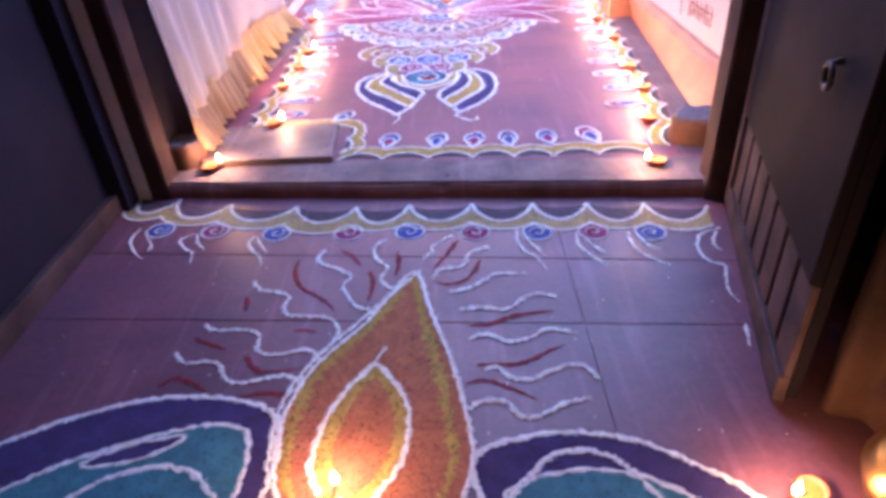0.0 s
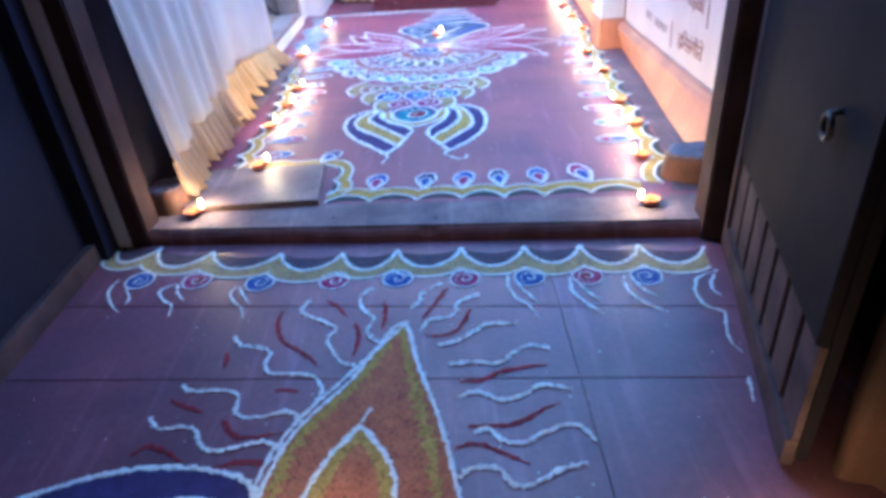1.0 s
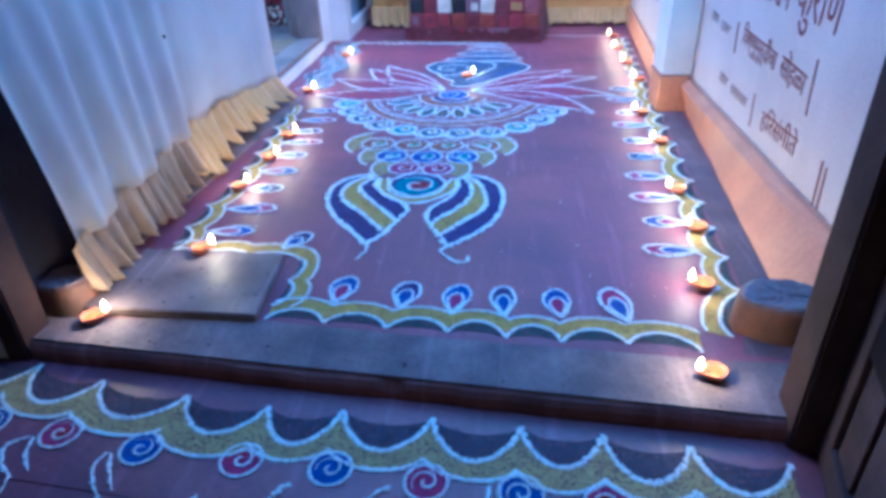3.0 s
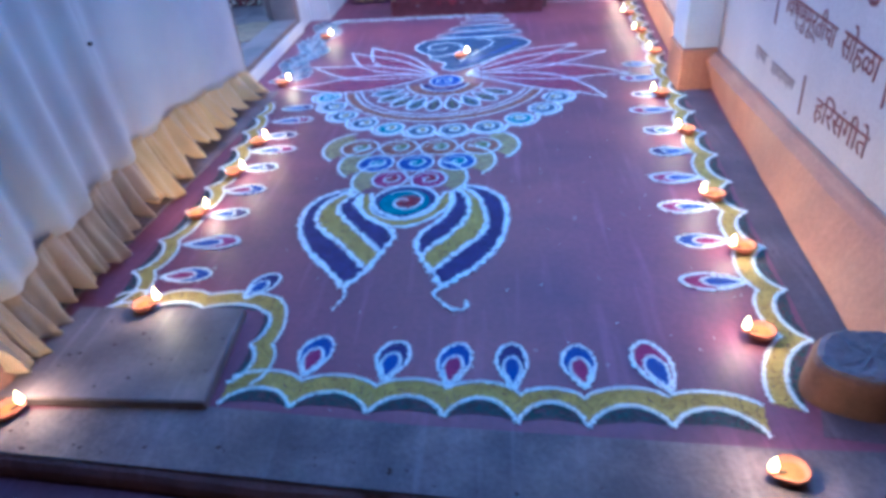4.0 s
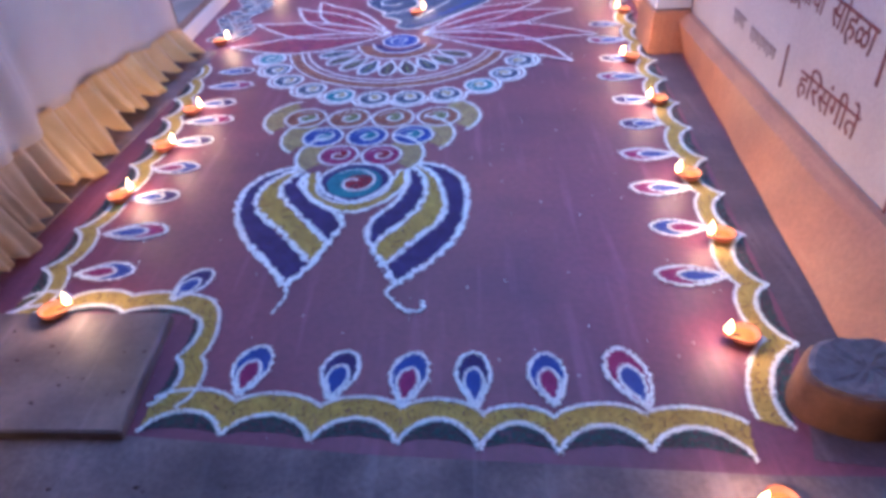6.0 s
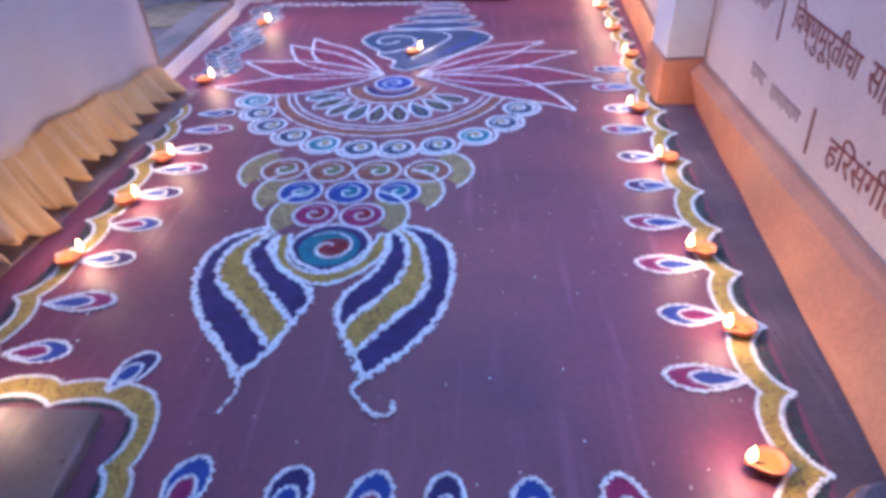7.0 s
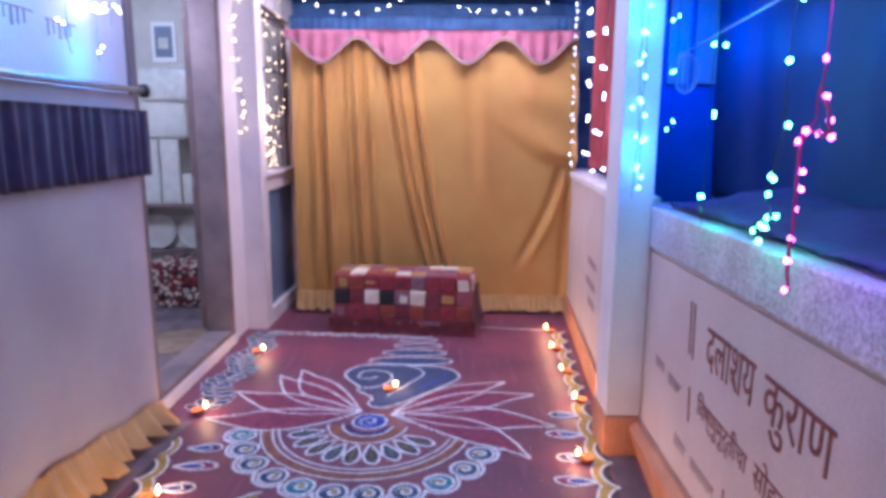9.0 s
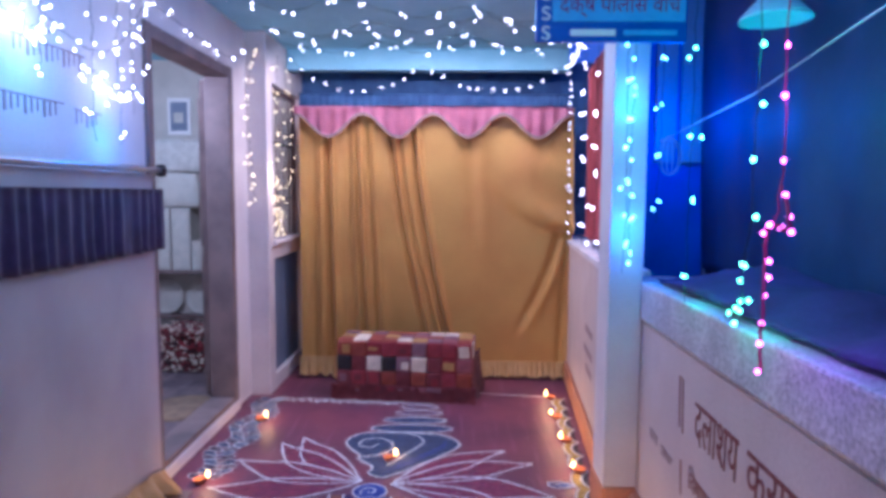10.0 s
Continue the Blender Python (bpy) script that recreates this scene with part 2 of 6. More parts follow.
F_CORE = glow("flame_core", (1.0, 0.78, 0.38), 45)
B_WHITE = glow("white_bulb", (1.0, 0.97, 0.9), 13)
B_WARM = glow("warm_white_bulb", (1.0, 0.70, 0.30), 10)
B_CYAN = glow("cyan_bulb", (0.25, 0.78, 1.0), 13)
B_GREEN = glow("green_bulb", (0.20, 1.0, 0.42), 14)
B_MAGENTA = glow("magenta_bulb", (1.0, 0.16, 0.56), 13)
P_WHITE = powder("white_powder", (0.92, 0.92, 0.92), (0.84, 0.84, 0.86), thin=0.40)
P_YELLOW = powder("yellow_powder", (0.52, 0.36, 0.070), (0.38, 0.25, 0.055), thin=0.42)
P_NAVY = powder("dark_violet_powder", (0.055, 0.035, 0.15), (0.04, 0.025, 0.1), thin=0.36)
P_BLUE = powder("blue_powder", (0.05, 0.085, 0.34), (0.04, 0.06, 0.24), thin=0.34)
P_TEAL = powder("teal_powder", (0.055, 0.23, 0.28), (0.04, 0.155, 0.21), thin=0.36)
P_MAGENTA = powder("magenta_powder", (0.30, 0.03, 0.13), (0.2, 0.02, 0.1), thin=0.36)
P_BROWN = powder("brown_powder", (0.30, 0.12, 0.07), (0.2, 0.08, 0.06), thin=0.38)
P_RED = powder("red_powder", (0.28, 0.015, 0.03), (0.18, 0.012, 0.03), thin=0.42)
P_GREEN = powder("dark_green_powder", (0.045, 0.085, 0.085), (0.03, 0.055, 0.06), thin=0.47)
P_OLIVE = powder("olive_powder", (0.22, 0.23, 0.09), (0.15, 0.17, 0.08), thin=0.4)
P_ORANGE = powder("orange_powder", (0.47, 0.17, 0.075), (0.37, 0.12, 0.06), thin=0.41)
P_PINK = powder("rose_powder", (0.32, 0.065, 0.095), (0.22, 0.042, 0.095), thin=0.45)
P_PALE = powder("pale_yellow_powder", (0.46, 0.36, 0.15), (0.36, 0.27, 0.13), thin=0.44)
P_DUSK = powder("grey_violet_powder", (0.07, 0.06, 0.10), (0.05, 0.045, 0.075), thin=0.46)
P_SLATE = powder("slate_blue_powder", (0.05, 0.075, 0.15), (0.04, 0.055, 0.11), thin=0.36)


# ---- building helpers ----
def mesh_of(bm, name, material, smooth=False):
    bmesh.ops.recalc_face_normals(bm, faces=bm.faces)
    me = bpy.data.meshes.new(name)
    bm.to_mesh(me)
    bm.free()
    for m in material if isinstance(material, list) else [material]:
        me.materials.append(m)
    if smooth:
        me.polygons.foreach_set("use_smooth", [True] * len(me.polygons))
    return me


def part(name, bm, material, parent, label="", smooth=False, m=None):
    """Links a bmesh (or a finished mesh) as one mesh object under a thing or a part; the world is its frame unless m is given."""
    me = bm if isinstance(bm, bpy.types.Mesh) else mesh_of(bm, name, material, smooth)
    ob = new(name, me)
    if parent is not None:
        ob.parent = parent
    if m is not None:
        ob.matrix_basis = m
    return tagged(ob, label)


def thing(name, label, category, place=(0, 0, 0), group="", rz=0.0):
    e = new(name)
    e.empty_display_size = 0.05
    e.matrix_basis = pose(*place, 0, 0, rz)
    return tagged(e, label, category, group)


def solid(name, bm, material, label, category="", kind="", group="", smooth=False):
    ob = new(name, mesh_of(bm, name, material, smooth))
    return tagged(ob, label, category, group, kind)


def box(bm, x0, x1, y0, y1, z0, z1, bevel=0.0):
    made = bmesh.ops.create_cube(bm, size=1.0, matrix=Matrix.LocRotScale(((x0 + x1) / 2, (y0 + y1) / 2, (z0 + z1) / 2), None, (x1 - x0, y1 - y0, z1 - z0)))
    if bevel:
        edges = list({e for v in made["verts"] for e in v.link_edges})
        bmesh.ops.bevel(bm, geom=edges, offset=bevel, segments=2, affect="EDGES", profile=0.6)
    return bm


def boxes(*rows, bevel=0.0):
    bm = bmesh.new()
    for r in rows:
        box(bm, *r, bevel=bevel)
    return bm


def prism(outline, z0, z1, bevel=0.0):
    """An upright block over a plan outline."""
    bm = bmesh.new()
    low = [bm.verts.new((x, y, z0)) for x, y in outline]
    top = [bm.verts.new((x, y, z1)) for x, y in outline]
    n = len(outline)
    bm.faces.new(top)
    bm.faces.new(low[::-1])
    for i in range(n):
        bm.faces.new((low[i], low[(i + 1) % n], top[(i + 1) % n], top[i]))
    if bevel:
        bmesh.ops.bevel(bm, geom=list(bm.edges), offset=bevel, segments=2, affect="EDGES")
    return bm


def lathe(profile, steps=20, bm=None, centre=(0, 0, 0)):
    """Turns a profile of (radius, height) round the upright axis."""
    bm = bm or bmesh.new()
    rings = []
    for r, z in profile:
        if r < 1e-6:
            rings.append([bm.verts.new((centre[0], centre[1], centre[2] + z))])
        else:
            rings.append([bm.verts.new((centre[0] + r * math.cos(a), centre[1] + r * math.sin(a), centre[2] + z)) for a in (2 * math.pi * i / steps for i in range(steps))])
    for p, q in zip(rings, rings[1:]):
        for i in range(steps):
            j = (i + 1) % steps
            if len(p) == 1 and len(q) > 1:
                bm.faces.new((p[0], q[i], q[j]))
            elif len(q) == 1 and len(p) > 1:
                bm.faces.new((p[i], p[j], q[0]))
            elif len(p) > 1:
                bm.faces.new((p[i], p[j], q[j], q[i]))
    return bm


def tube(points, radius, bm=None, sides=6):
    """A thin round bar or cable along points."""
    bm = bm or bmesh.new()
    pts = [Vector(p) for p in points]
    rings = []
    for i, p in enumerate(pts):
        d = (pts[min(i + 1, len(pts) - 1)] - pts[max(i - 1, 0)]).normalized()
        u = d.cross(Vector((0.31, 0.87, 0.38))).normalized()
        v = d.cross(u)
        rings.append([bm.verts.new(p + radius * (math.cos(a) * u + math.sin(a) * v)) for a in (2 * math.pi * k / sides for k in range(sides))])
    for p, q in zip(rings, rings[1:]):
        for k in range(sides):
            bm.faces.new((p[k], p[(k + 1) % sides], q[(k + 1) % sides], q[k]))
    bm.faces.new(rings[0][::-1])
    bm.faces.new(rings[-1])
    return bm


def glide(points, per=8, closed=False):
    """A smooth line through a few points."""
    P = [Vector((*p, 0)) if len(p) == 2 else Vector(p) for p in points]
    n = len(P)
    out = []
    for i in range(n if closed else n - 1):
        if closed:
            a, b, c, d = P[(i - 1) % n], P[i], P[(i + 1) % n], P[(i + 2) % n]
        else:
            a, b, c, d = P[max(i - 1, 0)], P[i], P[i + 1], P[min(i + 2, n - 1)]
        for k in range(per):
            t = k / per
            out.append(0.5 * ((2 * b) + (c - a) * t + (2 * a - 5 * b + 4 * c - d) * t * t + (3 * b - a - 3 * c + d) * t * t * t))
    if not closed:
        out.append(P[-1])
    return out


def drape(width, height, folds, depth, seed, rows=26, cols=160, flare=0.0, gather=0.0, thick=0.004, swing=0.0, sharp=1.0, wave=0.0):
    """A hanging cloth in its own frame: along x, down from z = 0, folds out in y, that deepen downwards."""
    rnd = random.Random(seed)
    waves = [(rnd.uniform(0.6, 1.5) * folds, rnd.uniform(0, 6.3), rnd.uniform(0.4, 1.0)) for _ in range(5)]
    tot = sum(w[2] for w in waves)
    bm = bmesh.new()
    grid = []
    for r in range(rows + 1):
        v = r / rows
        row = []
        for c in range(cols + 1):
            u = c / cols
            s = sum(a * math.sin(2 * math.pi * f * u + p + swing * v * f * 0.2) for f, p, a in waves) / tot
            s = math.copysign(abs(s) ** sharp, s)
            s += 0.25 * noise.noise(Vector((u * folds * 1.7, v * 2.1, seed * 3.1)))
            amp = depth * (0.25 + 0.75 * v ** 0.8)
            x = width * (u - 0.5) * (1 + gather * v) + width / 2
            zz = -height * v + (wave * s * v if r == rows else 0)
            row.append(bm.verts.new((x, -amp * s - flare * v * v, zz)))
        grid.append(row)
    for r in range(rows):
        for c in range(cols):
            bm.faces.new((grid[r][c], grid[r][c + 1], grid[r + 1][c + 1], grid[r + 1][c]))
    bmesh.ops.solidify(bm, geom=list(bm.faces), thickness=thick)
    return bm


def flounce(width, height, pleats, depth, seed, rows=9, per=14, uneven=0.5, out=0.02, thick=0.004):
    """A gathered hem: pleats of uneven width that bulge out one by one, with an uneven lower edge."""
    rnd = random.Random(seed)
    ws = [rnd.uniform(1 - uneven, 1 + uneven) for _ in range(pleats)]
    tot = sum(ws)
    cols = []
    x = 0.0
    for i, w in enumerate(ws):
        d, drop, skew = depth * rnd.uniform(0.45, 1.3), rnd.uniform(0.78, 1.12), rnd.uniform(-0.3, 0.3)
        for k in range(per):
            s = k / per
            cols.append((x + s * w, d * math.sin(math.pi * s) ** 0.7, 1 + (drop - 1) * math.sin(math.pi * s), skew * w * math.sin(math.pi * s)))
        x += w
    cols.append((x, 0.0, 1.0, 0.0))
    bm = bmesh.new()
    grid = []
    for r in range(rows + 1):
        v = r / rows
        grid.append([bm.verts.new(((cx + sk * v * v) * width / tot, -(d * (0.12 + 0.88 * v ** 1.2)) - out * v * v + 0.006 * noise.noise(Vector((cx * 3, v * 4, seed))), -height * v * (1 + (dr - 1) * v))) for cx, d, dr, sk in cols])
    for r in range(rows):
        for c in range(len(cols) - 1):
            bm.faces.new((grid[r][c], grid[r][c + 1], grid[r + 1][c + 1], grid[r + 1][c]))
    bmesh.ops.solidify(bm, geom=list(bm.faces), thickness=thick)
    return bm


def folded(width, height, creases, seed, cols=170, rows=60, sag=None):
    """A hanging cloth with creases that run down from one place to another: (x at top, x below, depth, breadth, where it starts, where it ends)."""
    bm = bmesh.new()
    grid = []
    for r in range(rows + 1):
        v = r / rows
        row = []
        for c in range(cols + 1):
            x = width * c / cols
            y = 0.012 * noise.noise(Vector((x * 2.2, v * 1.5, seed))) + 0.004 * noise.noise(Vector((x * 9, v * 5, seed + 3)))
            for xt, xb, d, b, v0, v1 in creases:
                if v0 <= v <= v1:
                    u = (v - v0) / (v1 - v0)
                    q = x - (xt + (xb - xt) * u ** 1.5)
                    fade = min(1.0, 5 * u + 0.2, 5 * (1 - u) + 0.15)
                    y += fade * d * (math.exp(-(q / b) ** 2) - 0.75 * math.exp(-((q - 1.6 * b) / (1.2 * b)) ** 2))
            if sag:
                y += sag(x, v)
            row.append(bm.verts.new((x, y, -height * v)))
        grid.append(row)
    for r in range(rows):
        for c in range(cols):
            bm.faces.new((grid[r][c], grid[r][c + 1], grid[r + 1][c + 1], grid[r + 1][c]))
    bmesh.ops.solidify(bm, geom=list(bm.faces), thickness=0.004)
    return bm


# ---- the ground and the two floors ----
def sill_y(x):
    """The front edge of the inner floor, which lies a little askew to the walls."""
    return -0.165 - 0.102 * x


bm = bmesh.new()
bmesh.ops.create_grid(bm, x_segments=2, y_segments=2, size=60, matrix=Matrix.Translation((0, 0, -0.35)))
solid("ground", bm, M_EARTH, "dark bare earth round the house at night", kind="structure")
solid("floor_inner", prism([(-0.95, sill_y(-0.95) + 0.05), (1.75, sill_y(1.75) + 0.05), (1.75, 4.6), (-0.95, 4.6)], -0.3, 0.0), M_FLOOR,
      "red oxide cement floor of the passage, worn and faintly scratched", kind="structure")
floor_out = tagged(new("floor_outer"), "dull red stone slab floor of the front room", kind="structure")
base = part("bedding", prism([(-1.1, sill_y(-1.1) + 0.05), (-1.1, -3.6), (1.7, -3.6), (1.7, sill_y(1.7) + 0.05)], -0.3, -0.0545), M_CEMENT, floor_out)
# large floor slabs with thin joints
JOINTS_Y = [(-0.10, -0.11), (-0.556, -0.108), (-0.855, -0.085), (-1.65, -0.06), (-2.5, 0.0), (-3.6, 0.0)]
JOINTS_X = [(-1.1, 0.575), (0.575, 1.7)]
for i in range(len(JOINTS_Y) - 1):
    (ya, sa), (yb, sb) = JOINTS_Y[i], JOINTS_Y[i + 1]
    for xa, xb in JOINTS_X:
        g = 0.0010
        o = [(xa + g, yb + sb * xa + g), (xb - g, yb + sb * xb + g), (xb - g, ya + sa * xb - g), (xa + g, ya + sa * xa - g)]
        part("slab", prism(o, -0.09, -0.05, bevel=0.0012), M_SLABFLOOR, floor_out)

# threshold: cement strip on the inner floor, dark wooden sill beam before it
strip = prism([(-0.92, sill_y(-0.92) - 0.012), (-0.92, -0.005), (-0.17, 0.004), (0.3, -0.05), (0.98, -0.105), (1.30, -0.115), (1.30, sill_y(1.30) - 0.012)], -0.10, 0.003, bevel=0.001)
solid("threshold", strip, M_CEMENT, "grey cement strip of the threshold, chipped and stained", kind="structure")
sill = bmesh.new()
rows_of = []
for i in range(87):
    x = -0.95 + 0.025 * i
    n1, n2 = noise.noise(Vector((x * 3.1, 1.7, 0.2))), noise.noise(Vector((x * 11.0, 5.1, 0.4)))
    yf = sill_y(x) - 0.031 - 0.007 * n1 - 0.003 * n2
    dip = 0.010 * max(0.0, n1) + 0.005 * max(0.0, n2) + (0.014 if 0.20 < x < 0.235 else 0.0)
    rows_of.append([sill.verts.new(p) for p in ((x, yf, -0.10), (x, yf, -0.020 - dip), (x, yf + 0.008, -0.007 - dip), (x, sill_y(x) - 0.0125, -0.003 - 0.5 * dip), (x, sill_y(x) - 0.0125, -0.10))])
for a, b in zip(rows_of, rows_of[1:]):
    for k in range(4):
        sill.faces.new((a[k], a[k + 1], b[k + 1], b[k]))
solid("door_sill", sill, M_SILL, "worn red-brown wooden sill beam of the entrance", kind="structure")
slab = thing("stone_slab", "pale loose stone slab lying at the threshold", "slab", (-0.4, 0.16, 0))
part("plate", prism([(-0.675, 0.012), (-0.180, -0.004), (-0.197, 0.316), (-0.655, 0.336)], -0.001, 0.026, bevel=0.003), M_SLAB, slab)
slab.location = (0, 0, 0)

solid("floor_ledge", prism([(-0.82, 0.345), (-0.722, 0.345), (-0.697, 0.72), (-0.622, 1.70), (-0.612, 2.04), (-0.82, 2.04)], -0.02, 0.007, bevel=0.003), M_CEMENT, "low grey cement ledge along the foot of the curtain", kind="structure")

# thin strip beside the plinth, darker and greyer than the red floor
solid("floor_margin", prism([(1.05, -0.075), (1.135, 0.19), (1.19, 1.0), (1.235, 1.775), (1.345, 1.775), (1.212, 0.05), (1.20, -0.10)], -0.02, 0.0009), M_MARGIN, "darker, greyer strip of floor along the plinth", kind="structure")

# ---- left side: wall, door, inset window ----
WL = -0.80
TOP = 2.45
wall = boxes((WL - 0.15, WL, -0.12, 2.07, -0.1, TOP), (WL - 0.15, WL, 2.07, 3.18, 2.16, TOP), (WL - 0.15, WL, 3.18, 3.46, -0.1, TOP),
             (WL - 0.15, -0.665, 3.46, 3.60, -0.1, TOP), (WL - 0.15, -0.665, 3.60, 4.45, -0.1, 0.1), (WL - 0.15, -0.665, 3.60, 4.45, 0.93, 1.03),
             (WL - 0.15, -0.665, 3.60, 4.45, 2.14, TOP), (WL - 0.15, -0.665, 4.38, 4.45, 0.1, 2.14))
solid("wall_left", wall, M_WHITE, "whitewashed plaster wall with a doorway and a barred window", kind="structure")
solid("door_kerb", boxes((WL - 0.16, WL + 0.022, 2.05, 3.20, -0.02, 0.062), bevel=0.008), M_WHITE, "whitewashed raised kerb under the doorway", kind="structure")
door = tagged(new("door_1"), "open doorway with a greyed wooden frame", kind="structure")
part("jamb", boxes((WL - 0.14, WL + 0.015, 2.075, 2.13, 0.064, 2.155), bevel=0.005), M_GREYWOOD, door)
part("jamb", boxes((WL - 0.14, WL + 0.015, 3.11, 3.175, 0.064, 2.155), bevel=0.005), M_GREYWOOD, door)
part("lintel", boxes((WL - 0.14, WL + 0.013, 2.132, 3.108, 2.09, 2.152), bevel=0.005), M_GREYWOOD, door)
part("threshold_board", boxes((WL - 0.14, WL + 0.012, 2.132, 3.108, 0.064, 0.098), bevel=0.004), M_GREYWOOD, door)
leaf = part("door_leaf", boxes((0.0, 0.70, 0.0, 0.034, 0.10, 2.08), bevel=0.004), M_GREYWOOD, door, "greyed wooden leaf standing open into the room", m=pose(-0.955, 3.165, 0, 0, 0, 111.8))
for a, b in ((0.2, 0.95), (1.05, 1.98)):
    part("panel", boxes((0.09, 0.61, 0.0345, 0.044, a, b), bevel=0.003), M_GREYWOOD, leaf)
    part("panel", boxes((0.09, 0.61, -0.010, -0.0005, a, b), bevel=0.003), M_GREYWOOD, leaf)

win = tagged(new("window_1"), "barred window with wooden frame above a blue panel", kind="structure")
part("window_sill", boxes((-0.72, -0.635, 3.56, 4.40, 1.031, 1.06), bevel=0.005), M_WHITE, win)
for y in (3.60, 4.34):
    part("frame_post", boxes((-0.76, -0.70, y + 0.002, y + 0.04, 1.062, 2.138), bevel=0.004), M_GREYWOOD, win)
part("frame_head", boxes((-0.76, -0.70, 3.642, 4.338, 2.098, 2.136), bevel=0.004), M_GREYWOOD, win)
for i in range(7):
    y = 3.70 + 0.095 * i
    part("bar", tube([(-0.72, y, 1.06), (-0.72, y, 2.10)], 0.008), M_CARD, win)
for z in (1.35, 1.75):
    part("crossbar", tube([(-0.715, 3.64, z), (-0.715, 4.34, z)], 0.005), M_IRON, win)
part("curtain", drape(0.70, 1.02, 7, 0.014, 61, rows=8, cols=80), M_CREAM, win, "pale curtain behind the bars", m=Matrix.Translation((-0.80, 3.63, 2.09)) @ pose(0, 0, 0, 0, 0, 90))
solid("panel_below_window", boxes((-0.76, -0.70, 3.602, 4.378, 0.102, 0.928), bevel=0.002), M_BLUEPANEL, "blue-grey painted panel set under the window", kind="structure")

# ---- the small room behind the door ----
solid("wall_room", boxes((-2.7, -2.6, 1.6, 4.5, -0.1, TOP), (-2.6, WL - 0.15, 4.4, 4.5, -0.1, TOP), (-2.6, WL - 0.15, 1.6, 1.7, -0.1, TOP)), M_CARD,
      "pale plaster walls of the lit room behind the door", kind="structure")
solid("floor_room", boxes((-2.6, WL - 0.15, 1.7, 4.4, -0.1, 0.055)), M_CEMENT, "smooth grey cement floor of the side room", kind="structure")
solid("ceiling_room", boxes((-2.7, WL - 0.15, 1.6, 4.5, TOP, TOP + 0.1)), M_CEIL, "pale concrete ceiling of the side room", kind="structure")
pic = thing("wall_picture", "faded framed print hanging on the room's wall", "picture", (-1.648, 4.4, 2.0))
part("frame", boxes((-0.094, 0.094, -0.022, -0.002, -0.148, 0.148), bevel=0.004), M_SIGNWHITE, pic, "white frame")
part("print", boxes((-0.068, 0.068, -0.026, -0.0225, -0.115, 0.115)), M_BLUEPANEL, pic)
part("card", boxes((-0.040, 0.036, -0.029, -0.0265, -0.05, 0.03)), M_PAPER, pic, "pale card")
upper_shelf = thing("wall_shelf", "narrow pale shelf fixed on the room's wall", "shelf", (-1.62, 4.4, 0.745), "shelves in the side room")
part("board", boxes((-0.32, 0.32, -0.22, -0.001, 0.0, 0.022), bevel=0.003), M_GREYWOOD, upper_shelf)
for x in (-0.26, 0.26):
    part("bracket", boxes((x - 0.01, x + 0.01, -0.18, -0.001, -0.10, -0.001), bevel=0.003), M_IRON, upper_shelf)
for x0, x1, h in ((-1.812, -1.668, 0.495), (-1.656, -1.508, 0.495), (-1.497, -1.417, 0.235)):
    bx = thing("storage_box", "tall pale board box standing on the shelf", "box", ((x0 + x1) / 2, 4.27, 0.768), "boxes on the shelf")
    w = (x1 - x0) / 2
    part("carton", boxes((-w, w, -0.075, 0.12, 0.0, h), bevel=0.006), M_CARD, bx)
    part("flap", boxes((-w + 0.012, w - 0.012, -0.079, -0.0755, 0.03, h - 0.03), bevel=0.002), M_PAPER, bx)
for x0, x1, z0, z1, mt, lab in ((-1.785, -1.432, 1.265, 1.545, M_CARD, "pale cloth bundle stacked on the boxes"), (-1.80, -1.41, 1.545, 1.80, M_PLASTIC, "glossy plastic-wrapped bundle on top of the stack")):
    bd = thing("wrapped_bundle", lab, "bundle", ((x0 + x1) / 2, 4.29, z0))
    bm = boxes((-(x1 - x0) / 2, (x1 - x0) / 2, -0.09, 0.10, 0.0, z1 - z0), bevel=0.035)
    bmesh.ops.subdivide_edges(bm, edges=bm.edges[:], cuts=3, use_grid_fill=True)
    for v in bm.verts:
        if v.co.z > 0.01:
            v.co += Vector((0.6, 1.0, 0.7)) * 0.016 * noise.noise(v.co * 13.0 + Vector((x0, z0, 3)))
    part("wrap", bm, mt, bd, smooth=True)
mat = thing("floor_mat", "round brown woven mat on the side room's floor", "mat", (-1.08, 3.02, 0.055))
part("disc", lathe([(0, 0.012), (0.22, 0.012), (0.24, 0.006), (0.24, 0.0), (0, 0.0)], 32), M_MAT, mat)
stack = thing("quilt_bundle", "folded red and white dotted quilt bundle on the floor", "bedding", (-1.375, 3.98, 0.055))
rnd = random.Random(5)
for i in range(4):
    part("fold", boxes((-0.3 + 0.01 * i, 0.3 - 0.012 * i, -0.2, 0.2, 0.082 * i, 0.082 * i + 0.078), bevel=0.03), M_PATCH[(1, 1, 0, 1)[i]], stack, smooth=True)
for mt, lab, count in ((M_PATCH[6], "cream dots", 170), (M_PATCH[5], "black dots", 120), (M_PATCH[0], "crimson dots", 80)):
    dots = bmesh.new()
    for i in range(count):
        x, z = rnd.uniform(-0.285, 0.285), rnd.uniform(0.012, 0.325)
        a, b = rnd.uniform(0.006, 0.013), rnd.uniform(0.005, 0.011)
        box(dots, x - a, x + a, -0.210 + rnd.uniform(0, 0.006), -0.196, z - b, z + b)
    for i in range(count // 2):
        x, y = rnd.uniform(-0.25, 0.25), rnd.uniform(-0.17, 0.17)
        box(dots, x - 0.011, x + 0.011, y - 0.01, y + 0.01, 0.320, 0.327 + rnd.uniform(0, 0.003))
    tagged(part("dots", dots, mt, stack, lab), kind="stuff")
